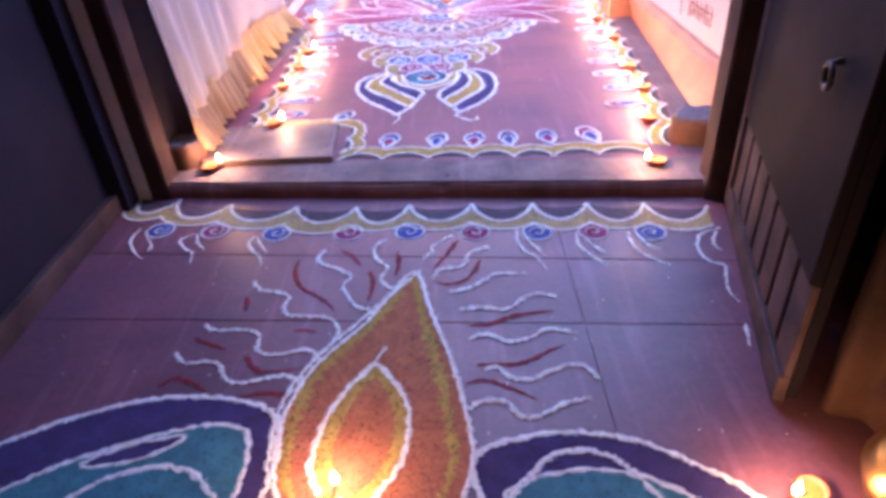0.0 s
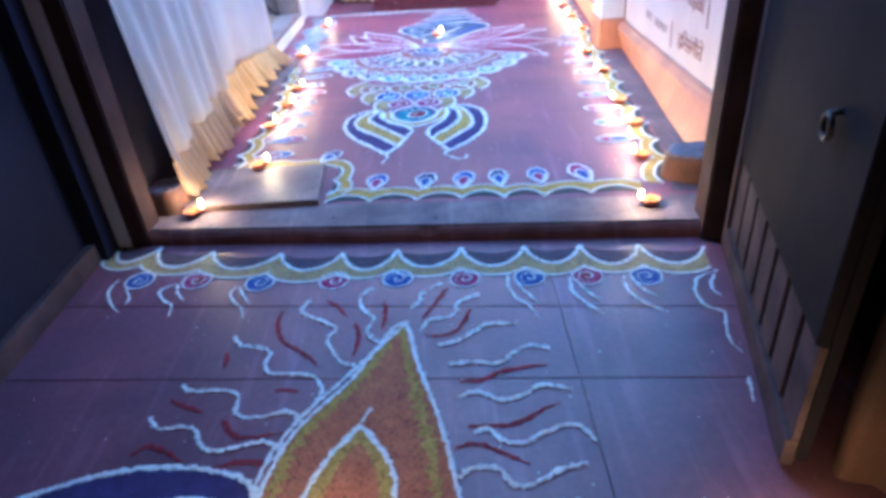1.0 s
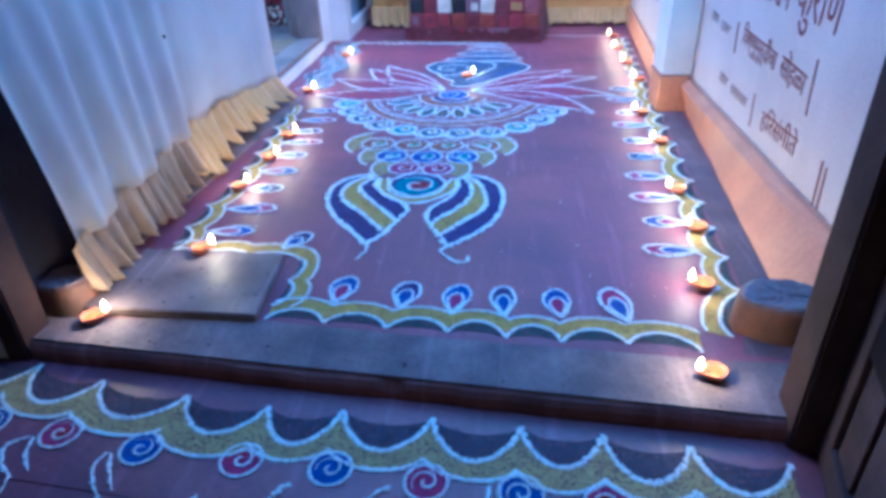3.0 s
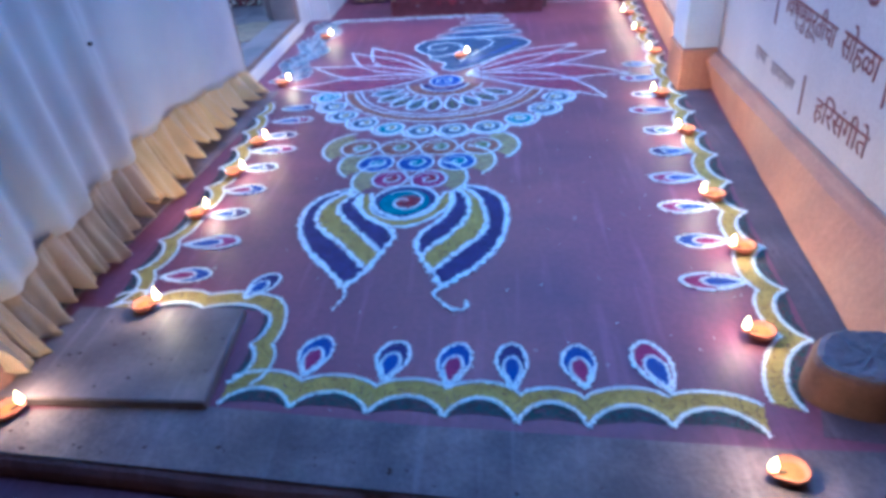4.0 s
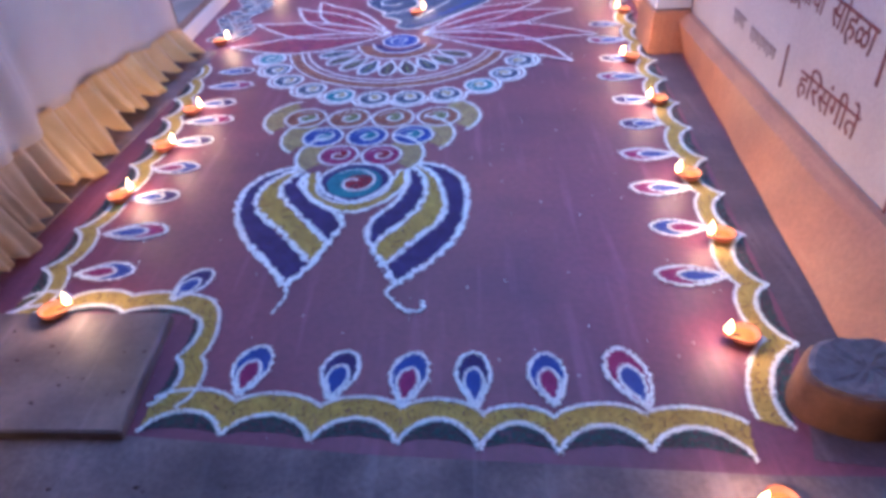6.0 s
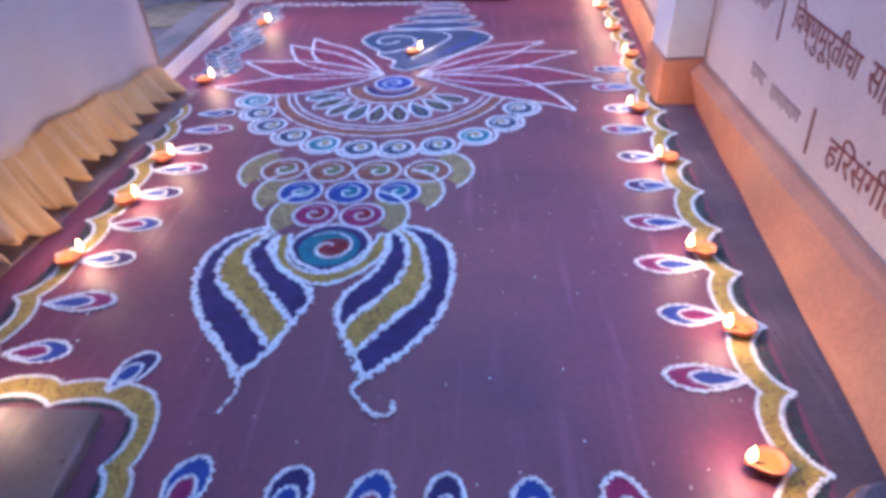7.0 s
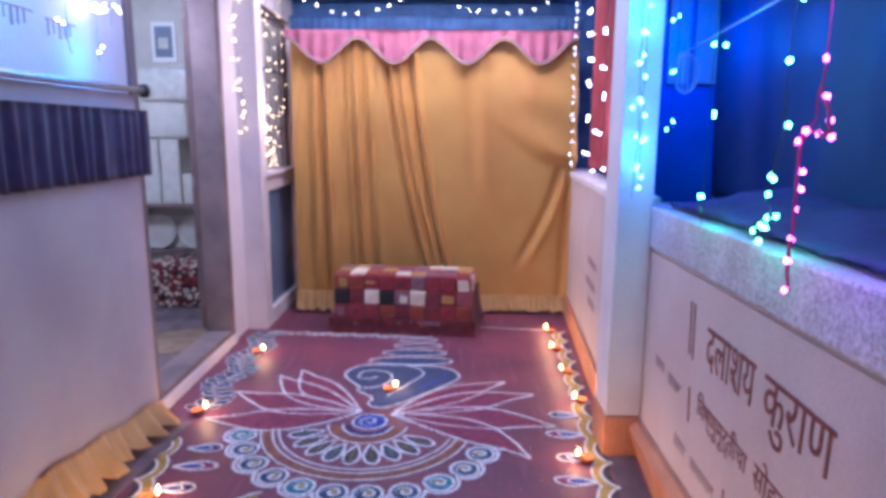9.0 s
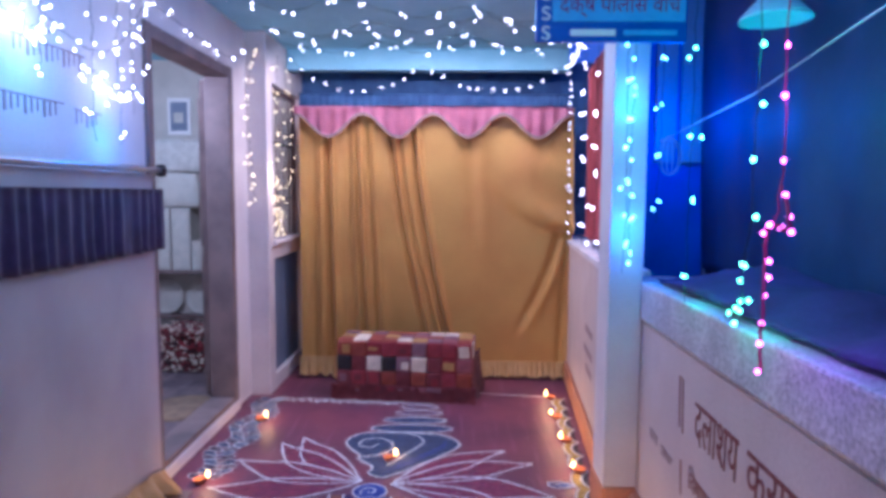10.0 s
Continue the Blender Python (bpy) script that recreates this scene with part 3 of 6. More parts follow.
for i, x in enumerate((-1.78, -1.485)):
    pl = thing("steel_plate", "round pale enamel plate leaning on the room's wall", "plate", (x, 4.36, 0.532), "plates on the wall")
    part("dish", lathe([(0, 0.0), (0.11, 0.0), (0.14, 0.014), (0.143, 0.010), (0.11, -0.005), (0, -0.005)], 28), M_CARD, pl, m=pose(0, 0, 0.0, 82, 0, 0))
shelf = thing("wall_shelf", "narrow pale shelf fixed on the room's wall", "shelf", (-1.62, 4.4, 0.365), "shelves in the side room")
part("board", boxes((-0.32, 0.32, -0.12, -0.001, 0.0, 0.02), bevel=0.003), M_GREYWOOD, shelf)

# ---- right side: low wall with terrazzo coping, pillar, far wall ----
WR = 1.366
low = boxes((WR, WR + 0.14, -0.16, 1.80, -0.1, 0.872), (WR, WR + 0.14, 1.80, 1.99, -0.1, 0.872), (WR + 0.006, WR + 0.134, -0.155, 1.80, 0.872, 0.886))
solid("wall_right", low, M_CREAM, "low cream plaster wall with painted lettering", kind="structure")
solid("coping", boxes((WR - 0.012, WR + 0.30, -0.16, 1.788, 0.886, 1.045), (WR + 0.002, WR + 0.29, 1.75, 1.99, 0.89, 1.04), bevel=0.012), M_GRANITE, "speckled grey terrazzo coping on the low wall", kind="structure")
solid("pillar", boxes((1.225, WR - 0.002, 1.79, 1.99, 0.172, TOP), bevel=0.006), M_WHITE, "whitewashed square pillar at the end of the low wall", kind="structure")
solid("pillar_foot", boxes((1.217, WR - 0.003, 1.782, 1.998, -0.02, 0.17), bevel=0.006), M_DADO, "terracotta painted foot of the pillar", kind="structure")
plinth = bmesh.new()
rows_of = []
for i in range(45):
    y = 0.02 + 0.04 * i
    k = 0.006 * noise.noise(Vector((y * 4.0, 2.2, 0.0)))
    rows_of.append([plinth.verts.new(p) for p in ((WR - 0.001, y, -0.02), (1.200 + 0.087 * y + k, y, -0.02), (1.203 + 0.087 * y + k, y, 0.004), (WR - 0.050 + k, y, 0.128), (WR - 0.022, y, 0.156 + 0.5 * k), (WR - 0.001, y, 0.158 + 0.5 * k))])
for a, b in zip(rows_of, rows_of[1:]):
    for k in range(6):
        plinth.faces.new((a[k], a[(k + 1) % 6], b[(k + 1) % 6], b[k]))
for e in (rows_of[0], rows_of[-1][::-1]):
    plinth.faces.new(e)
solid("skirting_right", plinth, M_DADO, "terracotta painted sloping plinth along the low wall", kind="structure", smooth=False)


def far_x(y):
    return 1.30 + 0.075 * (y - 2.0)


solid("wall_far_right", prism([(far_x(2.0), 1.992), (far_x(4.5), 4.5), (far_x(4.5) + 0.14, 4.5), (far_x(2.0) + 0.14, 1.992)], -0.1, 1.02), M_CREAM,
      "low cream wall between pillar and back curtain", kind="structure")
solid("skirting_far_right", prism([(far_x(2.0) - 0.02, 2.0), (far_x(3.95) - 0.02, 3.95), (far_x(3.95) - 0.001, 3.95), (far_x(2.0) - 0.001, 2.0)], -0.02, 0.15, bevel=0.004), M_DADO,
      "terracotta painted plinth beyond the pillar", kind="structure")
solid("coping_far_right", prism([(far_x(2.0) - 0.015, 1.995), (far_x(4.4) - 0.015, 4.4), (far_x(4.4) + 0.16, 4.4), (far_x(2.0) + 0.16, 1.995)], 1.022, 1.06, bevel=0.004), M_WHITE,
      "white coping of the far low wall", kind="structure")

# ---- back wall, ceiling ----
solid("wall_back", boxes((-0.95, 1.75, 4.45, 4.6, -0.1, TOP)), M_BLUECLOTH, "dim blue back wall behind the curtain", kind="structure")
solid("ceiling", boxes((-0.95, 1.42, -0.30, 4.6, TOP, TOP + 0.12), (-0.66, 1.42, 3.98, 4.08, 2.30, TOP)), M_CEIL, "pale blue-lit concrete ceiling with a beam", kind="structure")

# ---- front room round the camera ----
solid("wall_front_left", boxes((-1.06, -0.925, -3.6, -0.06, -0.1, 2.7)), M_DARKWALL, "unlit wall of the front room, coloured near-black", kind="structure")
solid("skirting_front_left", boxes((-0.924, -0.895, -3.6, -0.14, -0.06, 0.02), bevel=0.004), M_PLANK, "rough grey cement skirting", kind="structure")
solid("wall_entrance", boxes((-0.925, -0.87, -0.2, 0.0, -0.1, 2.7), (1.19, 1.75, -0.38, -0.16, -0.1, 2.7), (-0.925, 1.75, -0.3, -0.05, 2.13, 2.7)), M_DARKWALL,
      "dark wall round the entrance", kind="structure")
# thin sheet over the white wall, dark for the shaded gap by the curtain
solid("wall_reveal", boxes((-0.797, -0.783, -0.018, 0.30, 0.0, 2.44)), M_DARKWALL, "thin sheet behind the entrance post, coloured dark as in shade", kind="structure")
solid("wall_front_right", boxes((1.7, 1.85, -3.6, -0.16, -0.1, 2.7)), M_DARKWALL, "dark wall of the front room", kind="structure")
# end wall and ceiling are out of view, added to keep the room dark
solid("wall_front_back", boxes((-1.06, 1.85, -3.75, -3.6, -0.1, 2.7)), M_DARKWALL, "unseen dark wall added to close the front room", kind="structure")
solid("ceiling_front", boxes((-1.06, 1.85, -3.75, -0.05, 2.7, 2.8)), M_DARKWALL, "unseen dark ceiling added over the front room", kind="structure")
frame_in = tagged(new("door_2"), "dark wooden entrance frame with an open plank leaf", kind="structure")
part("post", prism([(-0.865, -0.115), (-0.755, -0.128), (-0.745, -0.03), (-0.865, -0.02)], -0.06, 2.05, bevel=0.006), M_WOOD, frame_in)
part("post", prism([(1.07, -0.325), (1.165, -0.335), (1.175, -0.225), (1.08, -0.215)], -0.06, 2.05, bevel=0.006), M_WOOD, frame_in)
part("lintel", boxes((-0.87, 1.18, -0.31, -0.05, 2.051, 2.128), bevel=0.005), M_WOOD, frame_in)

# the open leaf: frame, planks with dark gaps
HX, HY, FX, FY = 1.135, -0.345, 0.922, -1.19
ang = math.degrees(math.atan2(FY - HY, FX - HX))
leaf = part("door_leaf", boxes((0.0, 0.875, 0.012, 0.034, -0.025, 1.98), bevel=0.003), M_LEAF, frame_in, "open leaf of upright planks, its upper part coloured as in shadow", m=pose(HX, HY, 0, 0, 0, ang))
part("rail", boxes((0.0, 0.875, -0.014, 0.011, -0.04, 0.03), bevel=0.004), M_PLANK, leaf)
part("stile", boxes((0.0, 0.055, -0.013, 0.011, 0.031, 1.97), bevel=0.004), M_PLANK, leaf)
for i in range(7):
    x = 0.064 + 0.119 * i
    part("plank", boxes((x, x + 0.097, -0.004, 0.011, 0.031, 0.262), bevel=0.004), M_PLANK, leaf)
# the shadowed upper leaf, set off from the lit planks by a dark colour
part("shadowed_upper_board", boxes((0.056, 0.875, -0.012, 0.011, 0.2625, 1.97), bevel=0.004), M_LEAF, leaf)
ring = bmesh.new()
tube([(0.715 + 0.021 * math.cos(a), -0.03, 0.60 + 0.021 * math.sin(a)) for a in (2 * math.pi * i / 20 for i in range(21))], 0.006, ring)
tube([(0.715, -0.011, 0.627), (0.715, -0.032, 0.622)], 0.006, ring)
part("pull_ring", ring, M_IRON, leaf, "dark iron pull ring", smooth=True)

# plaster stubs at both ends of the threshold
def stub(cx, cy, rx, ry, height, seed):
    """A worn round stub: a drum that flares a little to its foot, with a rough grey top."""
    rng = random.Random(seed)
    st = thing("plaster_stub", "worn round terracotta stub with a rough grey top", "stub", (cx, cy, 0), "stubs by the entrance")
    side = lathe([(1.06, -0.005), (1.03, 0.2 * height), (1.0, 0.6 * height), (0.985, 0.9 * height), (0.93, height), (0, height)], 28)
    top = lathe([(0.90, height - 0.006), (0.90, height + 0.004), (0.80, height + 0.007), (0.45, height + 0.003), (0.2, height + 0.006), (0, height + 0.004)], 28)
    p1, p2 = rng.uniform(0, 6), rng.uniform(0, 6)
    for bm in (side, top):
        for v in bm.verts:
            a = math.atan2(v.co.y, v.co.x)
            k = 1 + 0.035 * math.sin(2 * a + p1) + 0.025 * math.sin(5 * a + p2)
            v.co.x *= rx * k
            v.co.y *= ry * k
            if bm is top and v.co.z > height:
                v.co.z += rng.uniform(-0.002, 0.004)
    part("block", side, M_STUB, st, smooth=True)
    part("cap", top, M_CEMENT, st, "dark grey crumbling top")

stub(1.168, 0.045, 0.108, 0.085, 0.088, 3)
stub(-0.735, 0.06, 0.068, 0.07, 0.088, 4)

# ---- curtains ----
def hung_sheet(y0, y1, top, foot, x_at, y_at, cols, rows=34):
    """A cloth along y that hangs from one height to an uneven lower line."""
    bm, grid = bmesh.new(), []
    for r in range(rows + 1):
        v = r / rows
        grid.append([bm.verts.new((x_at(u, v), y0 + (y1 - y0) * u + y_at(u, v), top + (foot(u) - top) * v)) for u in (c / cols for c in range(cols + 1))])
    for r in range(rows):
        for c in range(cols):
            bm.faces.new((grid[r][c], grid[r][c + 1], grid[r + 1][c + 1], grid[r + 1][c]))
    bmesh.ops.solidify(bm, geom=list(bm.faces), thickness=0.003)
    return bm


def hung_ruffle(tongues, head, x0, seed, out, low, per=16, rows=9):
    """A gathered hem under a sheet: tongues of cloth (from y, to y, length), each bulging out over the next."""
    rnd = random.Random(seed)
    bm, grid = bmesh.new(), [[] for _ in range(rows + 1)]
    for k, (ya, yb, length) in enumerate(tongues):
        d, lean = rnd.uniform(0.6, 1.25), rnd.uniform(-0.25, 0.45)
        for c in range(per):
            q = c / per
            y = ya + (yb - ya) * q
            bulge = math.sin(math.pi * q) ** 0.6 * (1 + 0.22 * math.sin(9.5 * q + k))
            for r in range(rows + 1):
                v = r / rows
                drop = length * (0.80 + 0.20 * math.sin(math.pi * q) ** 0.5)
                z = head(y) - drop * v
                grid[r].append(bm.verts.new((x0(y) + out * v ** 1.3 + 0.052 * d * bulge * (0.12 + 0.88 * v) + 0.004 * noise.noise(Vector((y * 30, v * 5, seed))),
                                             y + lean * (yb - ya) * bulge * v * 0.4, max(low(y), z))))
    for r in range(rows):
        for c in range(len(grid[0]) - 1):
            bm.faces.new((grid[r][c], grid[r][c + 1], grid[r + 1][c + 1], grid[r + 1][c]))
    bmesh.ops.solidify(bm, geom=list(bm.faces), thickness=0.002)
    return bm


def left_curtain():
    t = thing("side_curtain", "white cotton curtain on a pipe, with golden ruffled hem", "curtain", (0, 0, 0))
    turn = pose(0, 0, 0, 0, 0, 90)

    def rear_x(u, v):
        folds = 0.006 * math.sin(11 * u + 0.6) + 0.004 * math.sin(27 * u + 2) + 0.011 * math.exp(-((u - 0.04) / 0.035) ** 2) - 0.012 * math.exp(-((u - 0.10) / 0.03) ** 2)
        return -0.752 + 0.016 * v + folds * (0.3 + 0.7 * v) + 0.010 * noise.noise(Vector((u * 3.0, v * 2.0, 3.3)))

    def front_x(u, v):
        folds = 0.030 * math.sin(2 * math.pi * (3.1 * u + 0.35 * v) + 0.8) * math.exp(-2.2 * u) + 0.012 * math.sin(2 * math.pi * 6.3 * u + 1.2) + 0.010 * math.sin(2 * math.pi * 2.2 * u)
        return -0.752 + 0.052 * v ** 1.5 + folds * (0.22 + 0.78 * v) + 0.035 * v * v * math.exp(-6 * u)

    rear_foot = lambda u: 0.225 - 0.035 * u - 0.085 * max(0.0, u) ** 2.2 + 0.006 * math.sin(23 * u)
    front_foot = lambda u: 0.165 + 0.055 * u + 0.006 * math.sin(19 * u)
    part("rear_sheet", hung_sheet(0.835, 2.035, 1.47, rear_foot, rear_x, lambda u, v: -0.02 * u * v, 190), M_SHEET, t, smooth=True)
    part("front_sheet", hung_sheet(0.0, 0.86, 1.47, front_foot, front_x, lambda u, v: (0.095 * v - 0.03) * (1 - u) ** 1.5, 150), M_SHEET, t, smooth=True)
    rear_head = lambda y: rear_foot((y - 0.835) / 1.2) + 0.012
    part("ruffle", hung_ruffle([(0.815, 0.895, 0.190), (0.895, 1.005, 0.228), (1.005, 1.06, 0.180), (1.06, 1.155, 0.205), (1.155, 1.245, 0.170), (1.245, 1.33, 0.145), (1.33, 1.43, 0.162),
                                (1.43, 1.55, 0.150), (1.55, 1.65, 0.138), (1.65, 1.78, 0.128), (1.78, 1.89, 0.116), (1.89, 2.03, 0.110)],
                               rear_head, lambda y: -0.738, 13, 0.040, lambda y: 0.012), M_HEM, t, "golden ruffle along the hem", smooth=True)
    front_head = lambda y: front_foot(min(1, max(0, (y - 0.065) / 0.795))) + 0.012
    part("ruffle", hung_ruffle([(0.060, 0.120, 0.150), (0.120, 0.175, 0.160), (0.175, 0.235, 0.150), (0.235, 0.315, 0.172), (0.315, 0.375, 0.160), (0.375, 0.455, 0.172), (0.455, 0.515, 0.172), (0.515, 0.60, 0.190), (0.60, 0.655, 0.178), (0.655, 0.73, 0.182),
                                (0.73, 0.79, 0.168), (0.79, 0.86, 0.150)],
                               front_head, lambda y: -0.712 + 0.034 * math.exp(-max(0, y - 0.06) / 0.08), 17, 0.012, lambda y: 0.030 if y < 0.36 else 0.011), M_TAN, t, "tan fluted flounce along the hem", smooth=True)
    part("valance", drape(2.02, 0.27, 24, 0.022, 14, rows=8, cols=220, sharp=0.8), M_VALANCE, t, "dark purple gathered valance", smooth=True, m=Matrix.Translation((-0.722, 0.04, 1.405)) @ turn)
    part("peg", tube([(-0.74, 0.86, 0.565), (-0.725, 0.90, 0.560)], 0.006), M_IRON, t, "small dark peg pinning the sheets")
    return t


left_curtain()
rod = thing("curtain_rod", "galvanised pipe carrying the white curtain", "rod", (0, 0, 0))
part("pipe", tube([(-0.735, -0.02, 1.482), (-0.735, 2.06, 1.488)], 0.013, sides=10), M_STEEL, rod, smooth=True)
part("knob", lathe([(0, 0.03), (0.02, 0.024), (0.026, 0), (0.02, -0.024), (0, -0.03)], 12), M_IRON, rod, "dark end knob", smooth=True, m=pose(-0.735, 2.075, 1.488))
for y in (0.05, 1.0, 2.0):
    part("bracket", tube([(WL, y, 1.49), (-0.735, y, 1.484)], 0.007), M_IRON, rod)


def back_curtain():
    t = thing("back_curtain", "mustard satin curtain with a pink scalloped pelmet", "curtain", (0, 0, 0))
    def swag(x, v):
        # a bunch of cloth drawn up towards the right end, with curved folds below it
        q = math.hypot((2.02 - x) / 0.76, v / 0.46)
        if q > 1.05:
            return 0.0
        lean = ((2.02 - x) / 0.76 / max(q, 0.01)) ** 2
        lip = min(1.0, (1.05 - q) / (0.06 + 0.75 * lean)) * min(1.0, max(0.0, (v - 0.10) / 0.14))
        return -lip * (0.014 + 0.062 * q * q) * (1 + 0.30 * math.sin(15 * q + 3 * x) * (0.4 + 0.6 * q))

    creases = [(0.11, 0.10, 0.030, 0.035, 0.0, 1.0), (0.21, 0.24, 0.055, 0.022, 0.0, 1.0), (0.36, 0.42, 0.035, 0.03, 0.0, 1.0), (0.42, 0.50, 0.060, 0.020, 0.0, 1.0), (0.50, 0.60, 0.030, 0.03, 0.0, 1.0),
               (0.66, 1.02, 0.055, 0.020, 0.0, 1.0), (0.72, 1.10, 0.035, 0.022, 0.05, 1.0), (0.83, 1.16, 0.060, 0.018, 0.0, 1.0), (1.25, 1.32, 0.02, 0.05, 0.0, 0.6), (1.93, 1.62, 0.045, 0.03, 0.45, 0.85), (1.98, 1.95, 0.04, 0.03, 0.4, 1.0)]
    part("cloth", folded(2.02, 2.01, creases, 22, sag=swag), M_SATIN, t, smooth=True, m=pose(-0.56, 3.93, 2.06))
    part("hem_ruffle", flounce(0.30, 0.15, 6, 0.045, 23, thick=0.002), M_HEM, t, smooth=True, m=pose(-0.57, 3.90, 0.165))
    part("hem_ruffle", flounce(0.76, 0.12, 15, 0.04, 25, thick=0.002), M_HEM, t, smooth=True, m=pose(0.72, 3.92, 0.135))
    part("heading", drape(2.02, 0.10, 30, 0.008, 26, rows=4, cols=240), M_BLUECLOTH, t, "blue gathered heading", smooth=True, m=pose(-0.55, 3.885, 2.115))
    for i in range(4):
        x0 = -0.585 + 0.507 * i
        bm = bmesh.new()
        cols, grid = 48, []
        for r in range(7):
            row = []
            for c in range(cols + 1):
                u = c / cols
                drop = 0.055 + 0.165 * math.sin(math.pi * u) ** 2
                row.append(bm.verts.new((x0 + 0.505 * u, 3.865 - 0.012 * math.sin(u * 34 + i) * (0.4 + r / 6), 2.02 - drop * r / 6)))
            grid.append(row)
        for r in range(6):
            for c in range(cols):
                bm.faces.new((grid[r][c], grid[r][c + 1], grid[r + 1][c + 1], grid[r + 1][c]))
        bmesh.ops.solidify(bm, geom=list(bm.faces), thickness=0.003)
        sc = part("scallop", bm, M_PINK, t, "pink satin scallop of the pelmet", smooth=True)
        part("fringe", tube([(x0 + 0.505 * u, 3.858, 2.02 - 0.055 - 0.165 * math.sin(math.pi * u) ** 2) for u in (k / 30 for k in range(31))], 0.011), M_GREYTEXT, sc, "mauve fringe")
    return t


back_curtain()
red = thing("red_curtain", "red cotton curtain hanging beyond the pillar", "curtain", (0, 0, 0))
part("cloth", drape(1.30, 1.08, 7, 0.03, 31, rows=14, cols=110), M_REDCLOTH, red, smooth=True, m=Matrix.Translation((far_x(3.4) + 0.05, 3.42, 2.20)) @ pose(0, 0, 0, 0, 0, -90 - 4))

# ---- small bench with patchwork cover ----
def bench():
    t = thing("patchwork_bench", "low bench under a crimson patchwork quilt cover", "bench", (0.27, 3.58, 0), rz=-4)
    w, d, h = 0.92, 0.30, 0.39
    part("body", boxes((-w / 2 + 0.02, w / 2 - 0.02, -d / 2 + 0.02, d / 2, 0.0, h - 0.02), bevel=0.02), M_PATCH[1], t, "maroon cloth skirt")
    r = random.Random(8)
    NC, NR = 9, 4
    cw, ch = w / NC, h / NR
    for row in range(NR):
        for col in range(NC):
            k = r.choice((0, 0, 1, 1, 2, 3, 4, 4))
            fixed = {0: 5, 2: 6, 3: 5, 5: 6, 6: 1}.get(col) if row == 2 else None
            k = k if fixed is None else fixed
            x0, z0 = -w / 2 + col * cw, row * ch
            lean = 0.05 * (1 - z0 / h)
            bulge = r.uniform(0.0, 0.016)
            at = pose(x0 + cw / 2, -d / 2 + 0.004 - 0.8 * lean, z0 + ch / 2, r.uniform(-7, 7), r.uniform(-4, 4), r.uniform(-5, 5))
            part("patch", boxes((-cw / 2 + 0.001, cw / 2 - 0.001, -0.016 - bulge, 0.018, -ch / 2 + 0.001, ch / 2 - 0.001), bevel=0.008), M_PATCH[k], t, m=at)
            if fixed is None and r.random() < 0.6:
                # a smaller piece sewn on
                a, b = r.uniform(-0.42, -0.1) * cw, r.uniform(0.1, 0.42) * cw
                c, e = r.uniform(-0.42, -0.1) * ch, r.uniform(0.1, 0.42) * ch
                part("patch", boxes((a, b, -0.0195 - bulge, -0.0165 - bulge, c, e), bevel=0.001), M_PATCH[r.choice((0, 2, 2, 3, 6, 1, 7))], t, m=at)
    for col in range(NC):
        for row in range(3):
            x0, y0 = -w / 2 + col * cw, -d / 2 + row * d / 3
            part("patch", boxes((x0 + 0.0015, x0 + cw - 0.0015, y0 + 0.0015, y0 + d / 3 - 0.0015, h - 0.018, h + 0.006), bevel=0.006), M_PATCH[r.choice((0, 2, 3, 6, 7, 4))], t)
    for row in range(NR):
        for col in range(3):
            y0 = -d / 2 + col * d / 3
            part("patch", boxes((w / 2 - 0.018, w / 2 + 0.012, y0 + 0.0015, y0 + d / 3 - 0.0015, row * ch + 0.0015, row * ch + ch - 0.0015), bevel=0.006), M_PATCH[r.choice((0, 2, 3, 6, 1, 4))], t)
    part("rumpled_end", flounce(0.26, 0.30, 6, 0.035, 44, rows=10, uneven=0.6, out=0.02), M_PATCH[3], t, "rumpled mauve cloth end", smooth=True, m=pose(w / 2 - 0.005, -d / 2 - 0.01, 0.31, 0, 0, 80))
    part("skirt", drape(w + 0.06, 0.10, 9, 0.02, 41, rows=5, cols=120, flare=0.03), M_PATCH[1], t, "maroon gathered edge", smooth=True, m=pose(-w / 2 - 0.03, -d / 2 - 0.06, 0.105))
    return t


bench()

# ---- oil lamps ----
def diya():
    t = thing("oil_lamp", "small lit terracotta oil lamp standing on the floor", "oil lamp", (0, 0, 0), "oil lamps on the floor")
    bm = lathe([(0, 0.0), (0.018, 0.0), (0.028, 0.008), (0.036, 0.022), (0.038, 0.029), (0.034, 0.030), (0.030, 0.022), (0.018, 0.010), (0, 0.008)], 24)
    for v in bm.verts:
        if v.co.z > 0.012 and v.co.x < -0.012:
            k = max(0.0, -v.co.x / 0.038 - 0.3)
            v.co.x -= 0.020 * k * k * 2
            v.co.y *= 1 - 0.45 * k
    part("bowl", bm, M_CLAY, t, smooth=True)
    part("oil", lathe([(0, 0.0185), (0.0275, 0.0185), (0.0275, 0.0175), (0, 0.0175)], 20), M_OIL, t)
    part("wick", tube([(-0.012, 0, 0.019), (-0.034, 0, 0.026), (-0.045, 0, 0.034)], 0.003), M_WICK, t)
    fl = lathe([(0, 0.0), (0.006, 0.003), (0.0098, 0.011), (0.0085, 0.020), (0.0047, 0.031), (0.0015, 0.041), (0, 0.045)], 12)
    f = part("flame", fl, F_WARM, t, "yellow flame", smooth=True, m=pose(-0.046, 0, 0.033))
    part("core", lathe([(0, 0.002), (0.0045, 0.006), (0.0068, 0.012), (0.0055, 0.020), (0, 0.030)], 12), F_CORE, f, smooth=True)
    return t


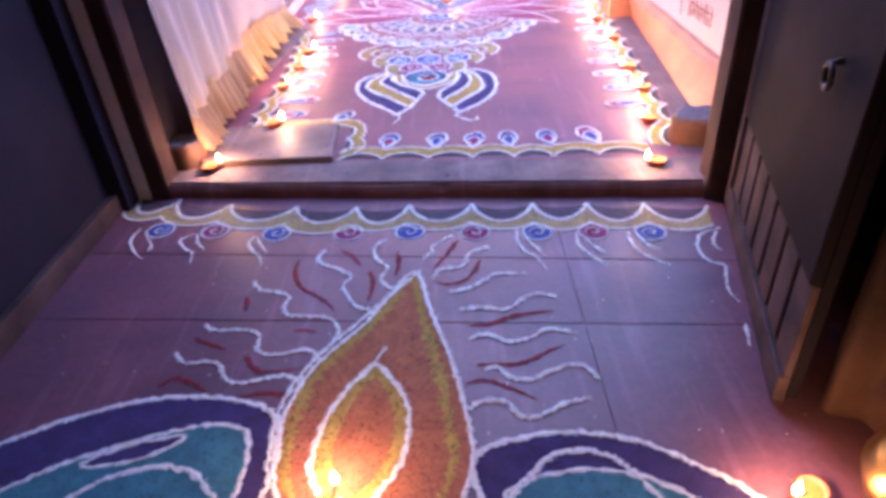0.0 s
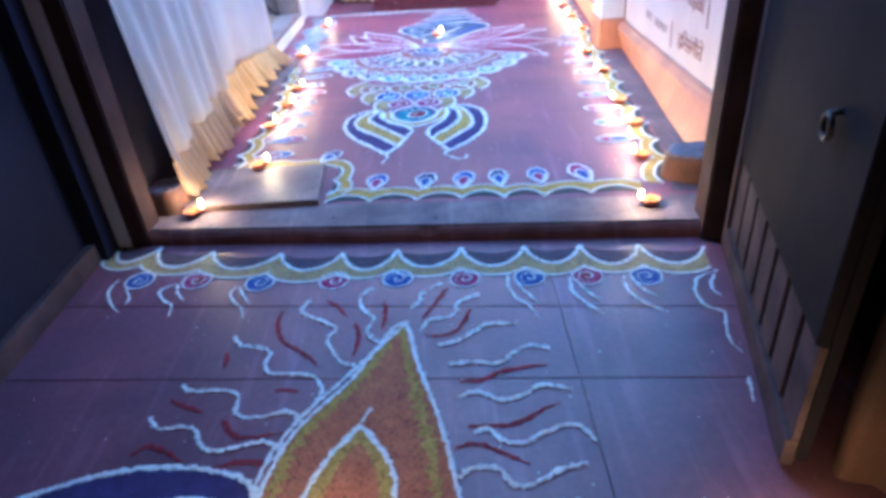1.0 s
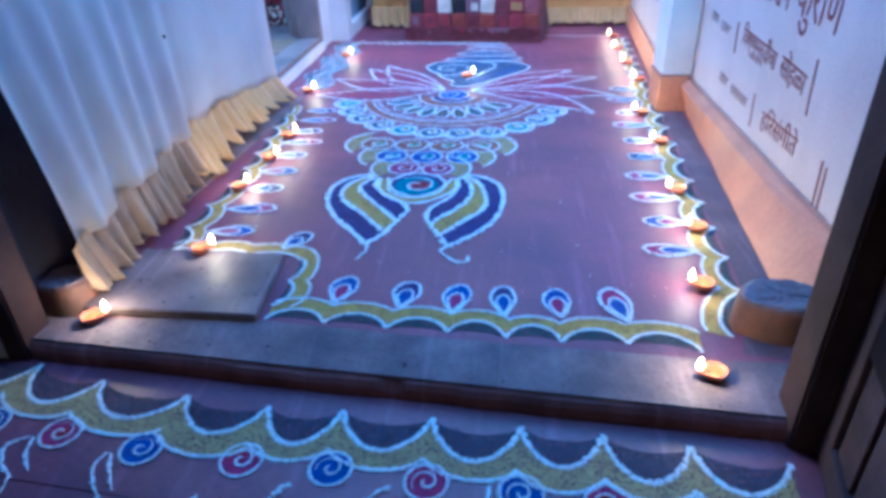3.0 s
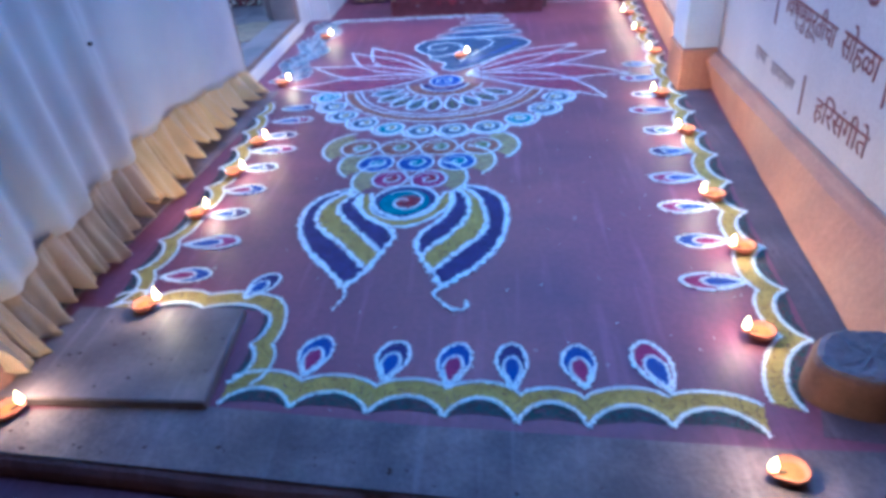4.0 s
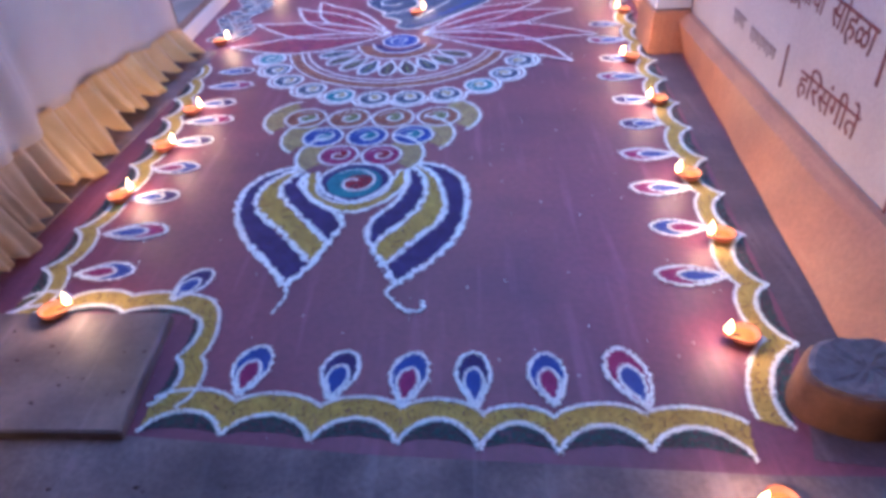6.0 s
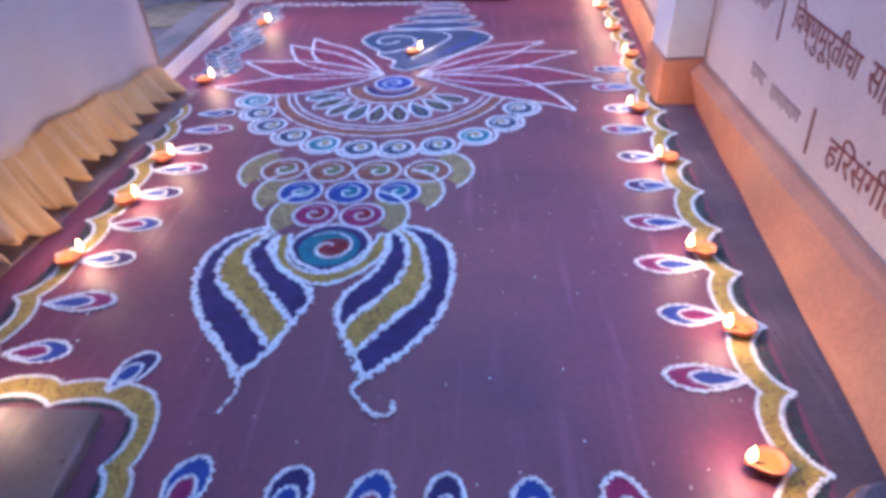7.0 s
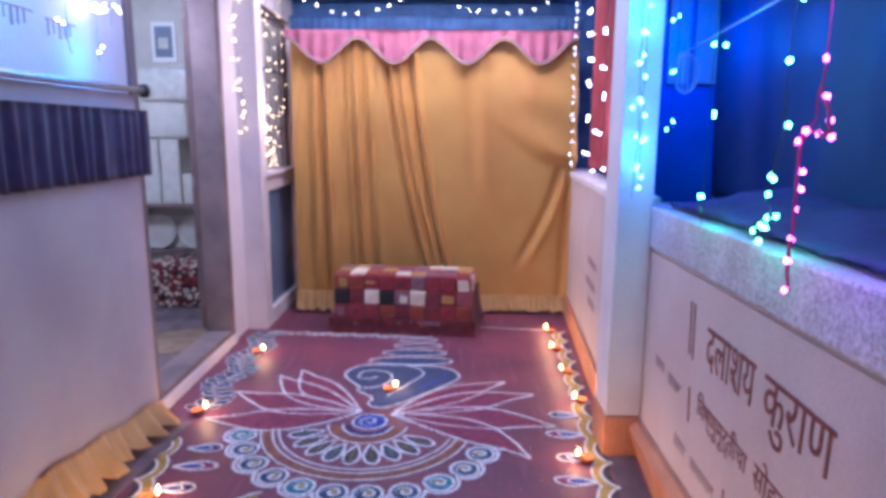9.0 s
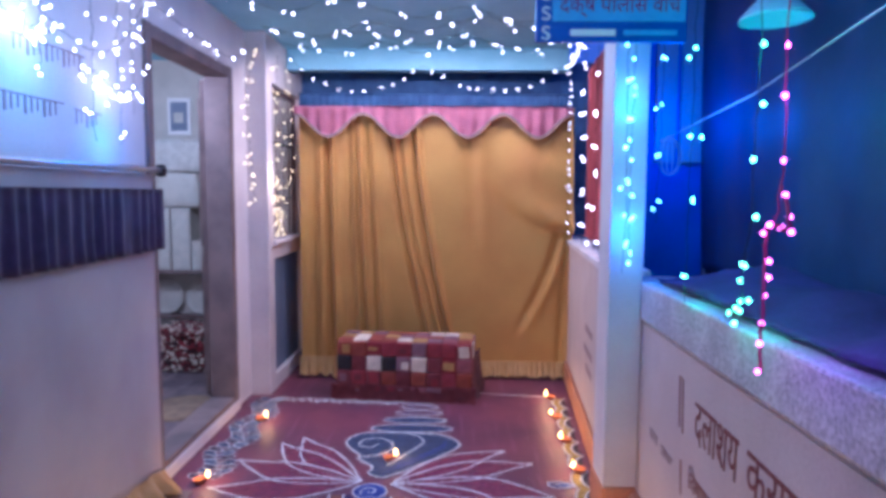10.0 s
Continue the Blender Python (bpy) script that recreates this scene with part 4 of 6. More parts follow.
LAMPS_LEFT = [(-0.627, -0.02, 0.003, 200), (-0.462, 0.315, 0.026, 195), (-0.535, 0.826, 0.003, 215), (-0.515, 1.125, 0.003, 190), (-0.512, 1.40, 0.003, 185), (-0.617, 2.12, 0.003, 200), (-0.585, 2.96, 0.003, 180)]
LAMPS_RIGHT = [(0.955, -0.165, 0.003, 10), (1.03, 0.205, 0.003, 5), (1.10, 0.545, 0.003, 15), (1.105, 0.83, 0.003, 0), (1.145, 1.325, 0.003, 8), (1.14, 1.72, 0.003, -5), (1.235, 2.30, 0.003, 0), (1.235, 2.69, 0.003, 5), (1.24, 3.07, 0.003, 0), (1.26, 3.45, 0.003, 10)]
LAMPS_ELSE = [(0.262, 2.41, 0.003, 200), (0.012, -1.399, -0.047, 265), (0.884, -1.411, -0.047, 20)]
first = diya()
first.scale = (0.80, 0.80, 0.80)
for i, (x, y, z, a) in enumerate(LAMPS_LEFT + LAMPS_RIGHT + LAMPS_ELSE):
    at = pose(x, y, z, 0, 0, a)
    if i == 0:
        first.matrix_basis = at @ Matrix.Diagonal((0.80, 0.80, 0.80, 1))
    else:
        copy_thing(first, at)
    lamp("flame_light", at @ Vector((-0.040, 0, 0.074)), 1.2 if y > -1 else 1.15, (1.0, 0.56, 0.17), 0.014)


# ---- powder drawings on the floors ----
GRAIN = random.Random(77)
LAYER = [0]


def even(pts, step=0.006):
    out = [pts[0]]
    for a, b in zip(pts, pts[1:]):
        n = max(1, int((b - a).length / step))
        out += [a.lerp(b, (k + 1) / n) for k in range(n)]
    return out


def line(parent, pts, width=0.008, mat=None, z=0.0042, name="line", smooth=True, closed=False, taper=False, rough=0.8, label="", h=0.0013):
    """A strewn line of powder: a low grainy ridge along a few points."""
    P = even(glide(pts, 10, closed) if smooth else [Vector((*p, 0)) for p in pts])
    if closed:
        P.append(P[0])
    bm = bmesh.new()
    n = len(P)
    prev = None
    ph = GRAIN.uniform(0, 9)
    for i, p in enumerate(P):
        d = (P[min(i + 1, n - 1)] - P[max(i - 1, 0)])
        d = d.normalized() if d.length > 1e-9 else Vector((1, 0, 0))
        s = Vector((-d.y, d.x, 0))
        k = 1.0
        if taper:
            k = 0.35 + 0.65 * math.sin(math.pi * min(1, (i + 1) / (n * 0.9))) ** 0.5 if i < n * 0.9 else 0.35
        w = 0.48 * width * k
        l = w * (1 + GRAIN.uniform(-rough, rough) + 0.25 * math.sin(i * 1.1 + ph))
        r = w * (1 + GRAIN.uniform(-rough, rough) + 0.25 * math.sin(i * 1.3 - ph))
        cur = (bm.verts.new((p.x + s.x * l, p.y + s.y * l, z)), bm.verts.new((p.x, p.y, z + h)), bm.verts.new((p.x - s.x * r, p.y - s.y * r, z)))
        if prev:
            bm.faces.new((prev[0], prev[1], cur[1], cur[0]))
            bm.faces.new((prev[1], prev[2], cur[2], cur[1]))
        prev = cur
        # loose powder strewn off the line
        if mat is None and GRAIN.random() < 0.55:
            side = GRAIN.choice((-1, 1))
            q = p + s * side * w * GRAIN.uniform(0.75, 1.05)
            tip = q + s * side * w * GRAIN.uniform(0.35, 1.1) + d * GRAIN.uniform(-0.6, 0.6) * w
            f = d * w * GRAIN.uniform(0.2, 0.5)
            bm.faces.new((bm.verts.new((q.x - f.x, q.y - f.y, z + 0.0002)), bm.verts.new((q.x + f.x, q.y + f.y, z + 0.0002)), bm.verts.new((tip.x, tip.y, z - 0.0002))))
    return part(name, bm, mat or P_WHITE, parent, label)


def patch(parent, pts, mat, z=0.0018, name="fill", smooth=True, label="", rough=0.0022):
    """A flat patch of strewn powder inside a closed outline, with a ragged edge."""
    LAYER[0] += 1
    z += 0.00004 * (LAYER[0] % 11)
    P = even(glide(pts, 8, True) if smooth else [Vector((*p, 0)) for p in pts] + [Vector((*pts[0], 0))], 0.008)
    if (P[0] - P[-1]).length < 1e-6:
        P.pop()
    bm = bmesh.new()
    vs = [bm.verts.new((p.x + GRAIN.uniform(-rough, rough), p.y + GRAIN.uniform(-rough, rough), z)) for p in P]
    es = [bm.edges.new((vs[i], vs[(i + 1) % len(vs)])) for i in range(len(vs))]
    bmesh.ops.triangle_fill(bm, use_beauty=True, use_dissolve=False, edges=es)
    # a thin rim, so that the layer has a thickness
    low = [bm.verts.new((v.co.x, v.co.y, z - 0.0012)) for v in vs]
    for i in range(len(vs)):
        j = (i + 1) % len(vs)
        bm.faces.new((vs[i], vs[j], low[j], low[i]))
    return part(name, bm, mat, parent, label)


def arc(c, r, a0, a1, n=14, ry=None):
    return [(c[0] + r * math.cos(math.radians(a0 + (a1 - a0) * k / n)), c[1] + (ry or r) * math.sin(math.radians(a0 + (a1 - a0) * k / n))) for k in range(n + 1)]


def bow(a, b, n, sag, k=13):
    """An arc from a to b that sags along n."""
    return [(a[0] + (b[0] - a[0]) * t + n[0] * sag * (4 * t * (1 - t)) ** 0.75, a[1] + (b[1] - a[1]) * t + n[1] * sag * (4 * t * (1 - t)) ** 0.75) for t in (i / k for i in range(k + 1))]


def border(name, label, cusps, side, width=0.085, sag=0.042, bump=0.026, z0=0.0, lines=0.0085, shadow=None, fill=None):
    """A scalloped border: a yellow band between two white bowed lines, dark crescents outside."""
    t = thing(name, label, "rangoli", (0, 0, z0), "scalloped borders")
    nrm = []
    for i in range(len(cusps)):
        a, b = cusps[max(i - 1, 0)], cusps[min(i + 1, len(cusps) - 1)]
        d = Vector((b[0] - a[0], b[1] - a[1])).normalized()
        nrm.append((-d.y * side, d.x * side))
    for i in range(len(cusps) - 1):
        A, B = cusps[i], cusps[i + 1]
        na, nb = nrm[i], nrm[i + 1]
        n = ((na[0] + nb[0]) / 2, (na[1] + nb[1]) / 2)
        w = width * GRAIN.uniform(0.92, 1.06)
        A2, B2 = (A[0] + na[0] * w, A[1] + na[1] * w), (B[0] + nb[0] * w, B[1] + nb[1] * w)
        s = sag * GRAIN.uniform(0.9, 1.12)
        out, inn = bow(A, B, n, s), bow(A2, B2, n, bump)
        sc = patch(t, out + inn[::-1], fill or P_YELLOW, name="scallop", smooth=False)
        if shadow:
            patch(sc, bow(A, B, n, s * 0.98) + bow(A, B, n, s * 0.30)[::-1], shadow, z=0.0016, name="crescent", smooth=False)
        line(sc, out, lines, name="outer_line", z=0.003)
        line(sc, inn, lines * 0.85, name="inner_line", z=0.003)
    return t


def teardrop(L, W, y0=0.0):
    return [(0, y0), (0.30 * W, y0 + 0.25 * L), (0.5 * W, y0 + 0.58 * L), (0.36 * W, y0 + 0.88 * L), (0.04 * W, y0 + L), (-0.34 * W, y0 + 0.87 * L), (-0.5 * W, y0 + 0.57 * L), (-0.30 * W, y0 + 0.24 * L)]


def feather(outer, eye, label):
    """A peacock-feather motif, from its foot along y."""
    t = thing("feather_motif", label, "rangoli", (0, 0, 0), "feather motifs")
    L, W = 0.140, 0.086
    patch(t, teardrop(L, W), outer, name="plume")
    e = patch(t, teardrop(L * 0.62, W * 0.52, 0.012), eye, z=0.0030, name="eye")
    line(e, teardrop(L * 0.62, W * 0.58, 0.010), 0.0075, closed=True, z=0.0034, name="eye_line")
    line(t, teardrop(L, W), 0.0095, closed=True, z=0.003, name="outline")
    return t


def spiral_disc(c, r, rim, heart, name="spiral_motif", label="", turn=0.0, group="spiral motifs", z0=0.0, ring=None, lines=0.0075):
    """A round motif: coloured disc, white rim and a white curl inside."""
    t = thing(name, label, "rangoli", (c[0], c[1], z0), group, rz=turn)
    patch(t, arc((0, 0), r, 0, 345, 22), rim, name="disc")
    if ring:
        patch(t, arc((0, 0), r * 0.74, 0, 345, 20), ring, z=0.0026, name="ring")
    patch(t, arc((0.06 * r, -0.1 * r), r * 0.42, 0, 340, 14), heart, z=0.0032, name="heart")
    line(t, arc((0, 0), r, 0, 345, 24), lines, closed=True, z=0.003, name="rim_line")
    curl = [((0.10 + 0.60 * k / 22) * r * math.cos(0.36 * k), (0.10 + 0.60 * k / 22) * r * math.sin(0.36 * k)) for k in range(23)]
    line(t, curl, lines * 0.85, z=0.0036, name="curl", taper=True)
    return t


# inner borders
FRONT = [(-0.163, 0.012), (0.0, 0.0), (0.171, -0.016), (0.332, -0.026), (0.481, -0.043), (0.622, -0.054), (0.783, -0.053), (0.955, -0.078)]
border("rangoli_border", "yellow scalloped powder border with white outlines", FRONT, 1, width=0.078, sag=0.055, shadow=P_GREEN)
RIGHT_Y = [0.19, 0.373, 0.562, 0.75, 0.94, 1.14, 1.325, 1.53, 1.71, 1.92, 2.12, 2.31, 2.50, 2.69, 2.88, 3.07, 3.26, 3.45]
RIGHT = [(1.045, -0.016)] + [(1.135 + 0.068 * (y - 0.19), y) for y in RIGHT_Y]
border("rangoli_border", "yellow scalloped powder border along the low wall", RIGHT, 1, width=0.066, sag=0.05, shadow=P_GREEN)
LEFT = [(-0.612, 0.352), (-0.612, 0.521), (-0.608, 0.691), (-0.596, 0.868), (-0.597, 1.036), (-0.604, 1.20), (-0.615, 1.37), (-0.63, 1.54), (-0.65, 1.71), (-0.665, 1.88)]
border("rangoli_border", "yellow scalloped powder border along the curtain", LEFT, -1, width=0.066, sag=0.05, shadow=P_GREEN)
NOTCH = [(-0.166, 0.075), (-0.152, 0.20), (-0.155, 0.325), (-0.33, 0.345), (-0.48, 0.347), (-0.60, 0.352)]
border("rangoli_border", "yellow scalloped powder border round the slab", NOTCH, -1, width=0.057, sag=0.03, shadow=P_GREEN)

# feather motifs along the borders
two = [feather(P_BLUE, P_MAGENTA, "blue peacock feather in powder with a magenta eye"), feather(P_NAVY, P_BLUE, "violet peacock feather in powder with a blue eye"),
       feather(P_MAGENTA, P_BLUE, "magenta peacock feather in powder with a blue eye")]
SPOTS = [((0.009, 0.095), (0.026, 0.226), 0), ((0.194, 0.078), (0.212, 0.205), 1), ((0.336, 0.060), (0.356, 0.203), 0), ((0.478, 0.053), (0.472, 0.204), 1), ((0.628, 0.052), (0.615, 0.19), 0),
         ((0.800, 0.042), (0.762, 0.19), 2), ((-0.228, 0.385), (-0.163, 0.503), 1)]
for i, y in enumerate(RIGHT_Y[1:11]):
    x = 1.135 + 0.068 * (y - 0.19)
    SPOTS.append(((x - 0.080, y + 0.035), (x - 0.225, y + 0.045), (2, 0, 2, 2, 1, 1, 2, 1, 2, 1)[i]))
for i, y in enumerate((0.493, 0.662, 0.838, 1.005, 1.18, 1.335, 1.48, 1.64, 1.79)):
    x = -0.512 - 0.02 * max(0, y - 1.1)
    SPOTS.append(((x, y), (x + 0.155, y + 0.012), (0, 2, 1, 0, 1, 2, 1, 2, 1)[i]))
used = set()
for (bx, by), (tx, ty), k in SPOTS:
    L = math.hypot(tx - bx, ty - by)
    at = pose(bx, by, 0, 0, 0, math.degrees(math.atan2(ty - by, tx - bx)) - 90) @ Matrix.Diagonal((0.95 * L / 0.14 if L < 0.145 else 0.9, L / 0.14, 1, 1))
    if k in used:
        copy_thing(two[k], at)
    else:
        two[k].matrix_basis = at
        used.add(k)


# fish tail: curved bands of violet and yellow
def band(parent, pts, width, mat, z=0.0018):
    P = even(glide(pts, 10), 0.012)
    n = len(P)
    L, R = [], []
    for i, p in enumerate(P):
        d = (P[min(i + 1, n - 1)] - P[max(i - 1, 0)]).normalized()
        u = i / (n - 1)
        w = 0.5 * width * (0.35 + 0.75 * math.sin(math.pi * (0.12 + 0.70 * u)) if u < 0.9 else 0.75 - 4.5 * (u - 0.9))
        L.append((p.x - d.y * w, p.y + d.x * w))
        R.append((p.x + d.y * w, p.y - d.x * w))
    b = patch(parent, L + R[::-1], mat, z=z, name="band", smooth=False)
    line(b, L, 0.012, z=0.003, name="edge_line", smooth=False, rough=0.55)
    line(b, R, 0.012, z=0.003, name="edge_line", smooth=False, rough=0.55)
    return b


LEFT_FIN = [[(-0.045, 0.985), (-0.115, 0.955), (-0.165, 0.893), (-0.178, 0.80), (-0.160, 0.712), (-0.106, 0.606), (-0.023, 0.499), (0.030, 0.425)],
            [(-0.040, 0.968), (-0.098, 0.922), (-0.128, 0.850), (-0.122, 0.774), (-0.080, 0.706), (-0.022, 0.643), (0.050, 0.545), (0.082, 0.500)],
            [(-0.028, 0.950), (-0.058, 0.908), (-0.068, 0.846), (-0.036, 0.785), (0.006, 0.728), (0.056, 0.662), (0.110, 0.585)],
            [(-0.010, 0.938), (-0.020, 0.895), (0.000, 0.845), (0.036, 0.800), (0.085, 0.752), (0.122, 0.712), (0.140, 0.668)]]
RIGHT_FIN = [[(0.335, 0.985), (0.402, 0.955), (0.456, 0.893), (0.476, 0.800), (0.467, 0.678), (0.435, 0.580), (0.387, 0.508), (0.298, 0.410)],
             [(0.325, 0.972), (0.372, 0.922), (0.399, 0.848), (0.415, 0.738), (0.392, 0.660), (0.346, 0.600), (0.266, 0.486)],
             [(0.314, 0.958), (0.347, 0.900), (0.358, 0.808), (0.335, 0.732), (0.303, 0.674), (0.262, 0.622), (0.226, 0.562)],
             [(0.300, 0.945), (0.304, 0.880), (0.288, 0.804), (0.255, 0.738), (0.222, 0.695), (0.206, 0.640)]]
for edges, tip in ((LEFT_FIN, [(0.030, 0.43), (0.044, 0.385), (0.024, 0.325)]), (RIGHT_FIN, [(0.298, 0.412), (0.280, 0.385), (0.305, 0.345), (0.331, 0.321), (0.364, 0.322), (0.366, 0.355)])):
    fin = thing("tail_fin_motif", "curved tail fin in violet and yellow powder bands", "rangoli", (0, 0, 0), "tail fins")
    runs = []
    for e in edges:
        g = glide(e, 12)
        runs.append([g[round(k * (len(g) - 1) / 40)] for k in range(41)])
    for k, m in enumerate((P_NAVY, P_YELLOW, P_NAVY)):
        A, B = runs[k], runs[k + 1]
        mix = lambda w: [tuple(a.lerp(b, w).xy) for a, b in zip(A, B)]
        b = patch(fin, mix(0.10) + mix(0.90)[::-1], m, name="band", smooth=False, rough=0.004)
        line(b, mix(0.0), 0.0155, z=0.003, name="edge_line", smooth=False, rough=0.75)
    line(fin, [tuple(p.xy) for p in runs[3]], 0.015, z=0.003, name="edge_line", smooth=False, rough=0.75)
    line(fin, [tuple(r[-1].xy) for r in runs], 0.015, z=0.003, name="end_line", rough=0.9)
    line(fin, tip, 0.0085, name="tip_line", rough=0.9)
cup = thing("cup_motif", "yellow powder cup under the large spiral", "rangoli", (0, 0, 0))
band(cup, [(0.010, 0.945), (0.022, 0.870), (0.060, 0.800), (0.148, 0.752), (0.228, 0.795), (0.270, 0.862), (0.287, 0.945)], 0.048, P_YELLOW, z=0.0015)
spiral_disc((0.145, 0.882), 0.110, P_NAVY, P_RED, label="large round spiral in violet, teal and red powder", ring=P_TEAL, turn=40, lines=0.010)

# rows of spirals that widen towards the back, yellow wings at their ends
for ends, r, rim, heart, lab in (([(0.074, 1.050), (0.211, 1.040)], 0.062, P_MAGENTA, P_RED, "magenta"), ([(0.003, 1.180), (0.152, 1.172), (0.304, 1.169)], 0.066, P_BLUE, P_TEAL, "blue"),
                                 ([(-0.081, 1.325), (0.074, 1.312), (0.228, 1.302), (0.387, 1.298)], 0.072, P_BROWN, P_OLIVE, "brown")):
    for k, c in enumerate(ends):
        spiral_disc(c, r, rim, heart, label=f"small {lab} powder spiral with white rim", turn=30 + 25 * k)
    for c, a0, a1 in ((ends[0], 112, 222), (ends[-1], -42, 68)):
        w = thing("wing_motif", "pale yellow powder crescent beside the spirals", "rangoli", (0, 0, 0), "crescents")
        patch(w, arc(c, r + 0.072, a0, a1) + arc(c, r + 0.008, a1, a0), P_PALE, z=0.0014, smooth=False)
        line(w, arc(c, r + 0.072, a0 - 8, a1 + 8), 0.009, name="outer_line")

# half rosette: ring of spirals, brown ring, petals, collar, centre
C = (0.205, 2.03)
for k, c in enumerate([(-0.335, 1.915), (-0.285, 1.79), (-0.215, 1.672), (-0.107, 1.578), (0.012, 1.508), (0.143, 1.470), (0.275, 1.464), (0.413, 1.480), (0.540, 1.548), (0.640, 1.651), (0.708, 1.775)]):
    d = Vector((c[0] - C[0], c[1] - C[1])).normalized()
    s = spiral_disc(c, 0.056, P_SLATE if k % 4 else P_TEAL, P_PALE, label="small slate-blue powder spiral with pale yellow heart", turn=17 * k, lines=0.010)
    a = math.degrees(math.atan2(d.y, d.x)) - 17 * k
    line(s, arc((0, 0), 0.076, a - 78, a + 78), 0.011, name="outer_bow")
rose = thing("half_rosette_motif", "half rosette of slate petals in a brown powder ring", "rangoli", (0, 0, 0))
patch(rose, arc(C, 0.468, 187, 341, 30) + arc(C, 0.428, 341, 187, 30), P_BROWN, name="outer_ring", smooth=False)
for r in (0.474, 0.424, 0.395):
    line(rose, arc(C, r, 186, 341, 34), 0.007, name="ring_line")
for k in range(9):
    a = 199 + 16.2 * k
    ca, sa = math.cos(math.radians(a)), math.sin(math.radians(a))
    shape = [(C[0] + ca * (0.20 + y) - sa * x, C[1] + sa * (0.20 + y) + ca * x) for x, y in teardrop(0.155, 0.068)]
    pt = patch(rose, shape, P_DUSK if k % 3 else P_SLATE, name="petal")
    line(pt, shape, 0.0095, closed=True, z=0.003, name="petal_line")
    line(pt, [(C[0] + ca * q, C[1] + sa * q) for q in (0.25, 0.29, 0.33)], 0.010, P_OLIVE, name="vein", z=0.0028)
patch(rose, arc(C, 0.175, 183, 350, 20) + arc(C, 0.118, 350, 183, 20), P_BROWN, name="collar", smooth=False)
patch(rose, arc(C, 0.112, 183, 350, 18) + arc(C, 0.075, 350, 183, 18), P_NAVY, name="inner_collar", smooth=False)
for r in (0.180, 0.114):
    line(rose, arc(C, r, 180, 352, 24), 0.0075, name="collar_line")
spiral_disc((0.208, 2.065), 0.078, P_BLUE, P_BLUE, label="blue powder spiral at the lotus's heart", turn=200)


# lotus petals
def lotus_petal(parent, base, tip, w, bend, z):
    b, t = Vector(base), Vector(tip)
    d = (t - b).normalized()
    s = Vector((-d.y, d.x))
    L = (t - b).length
    up = [b + d * L * u + s * (w * f + bend * 4 * u * (1 - u)) for u, f in ((0.15, 0.22), (0.4, 0.46), (0.62, 0.5), (0.82, 0.27))]
    dn = [b + d * L * u + s * (-w * f + bend * 4 * u * (1 - u)) for u, f in ((0.82, 0.20), (0.62, 0.46), (0.4, 0.46), (0.15, 0.22))]
    edge = [tuple(b)] + [tuple(p) for p in up] + [tuple(t)]
    back = [tuple(t)] + [tuple(p) for p in dn] + [tuple(b)]
    shape = [(p.x, p.y) for p in glide(edge, 8)] + [(p.x, p.y) for p in glide(back, 8)][1:-1]
    pt = patch(parent, shape, P_PINK, z=z, name="petal", smooth=False)
    line(pt, edge, 0.010, z=z + 0.001, name="petal_line")
    line(pt, back, 0.010, z=z + 0.001, name="petal_line")
    for f in (-0.2, 0.18):
        line(pt, [tuple(b + d * L * u + s * (w * f * math.sin(math.pi * u) + bend * 4 * u * (1 - u))) for u in (0.2, 0.45, 0.7)], 0.007, P_MAGENTA, z=z + 0.0003, name="vein", taper=True, h=0.0006)


lotus = thing("lotus_motif", "wide lotus of rose-coloured powder petals with white outlines", "rangoli", (0, 0, 0))
LB, RB = (0.155, 2.165), (0.30, 2.135)
for i, (tip, w, bend) in enumerate((((-0.249, 2.705), 0.19, 0.035), ((-0.352, 2.615), 0.19, 0.04), ((-0.514, 2.385), 0.21, 0.03), ((-0.559, 2.072), 0.22, 0.045))):
    lotus_petal(lotus, LB, tip, w, bend, 0.0014 + 0.0011 * i)
for i, (tip, w, bend) in enumerate((((0.875, 2.555), 0.18, 0.03), ((1.007, 2.39), 0.20, 0.03), ((1.066, 2.03), 0.22, 0.035), ((0.915, 1.735), 0.19, 0.07))):
    lotus_petal(lotus, RB, tip, w, bend, 0.0014 + 0.0011 * i)

# conch above the lotus
conch = thing("conch_motif", "slate-blue powder conch shell with white whorls", "rangoli", (0, 0, 0))
body = [(0.000, 2.65), (0.06, 2.765), (0.21, 2.79), (0.36, 2.785), (0.52, 2.765), (0.615, 2.68), (0.615, 2.575), (0.44, 2.37), (0.33, 2.26), (0.245, 2.205), (0.178, 2.245), (0.185, 2.325), (0.105, 2.41), (0.10, 2.47), (0.04, 2.55)]
patch(conch, body, P_SLATE, z=0.0062, name="body")
line(conch, body, 0.010, closed=True, z=0.0066, name="outline")
line(conch, [(0.26, 2.35), (0.37, 2.53), (0.43, 2.65), (0.40, 2.73), (0.33, 2.78)], 0.008, z=0.0068, name="fold_line")
line(conch, [(0.10, 2.44), (0.20, 2.47), (0.26, 2.55), (0.25, 2.65), (0.17, 2.70), (0.09, 2.67), (0.08, 2.60), (0.14, 2.57), (0.18, 2.61)], 0.008, z=0.0068, name="whorl_line")
for k in range(5):
    u = 0.04 * k
    line(conch, [(0.245 + u * 0.4, 2.24 + u), (0.36 + u * 0.5, 2.36 + u * 0.8), (0.50 + u * 0.3, 2.52 + u * 0.7), (0.575 - 0.2 * u, 2.62 + 0.4 * u)], 0.0045, P_BLUE, z=0.0064, name="stripe", h=0.0008)
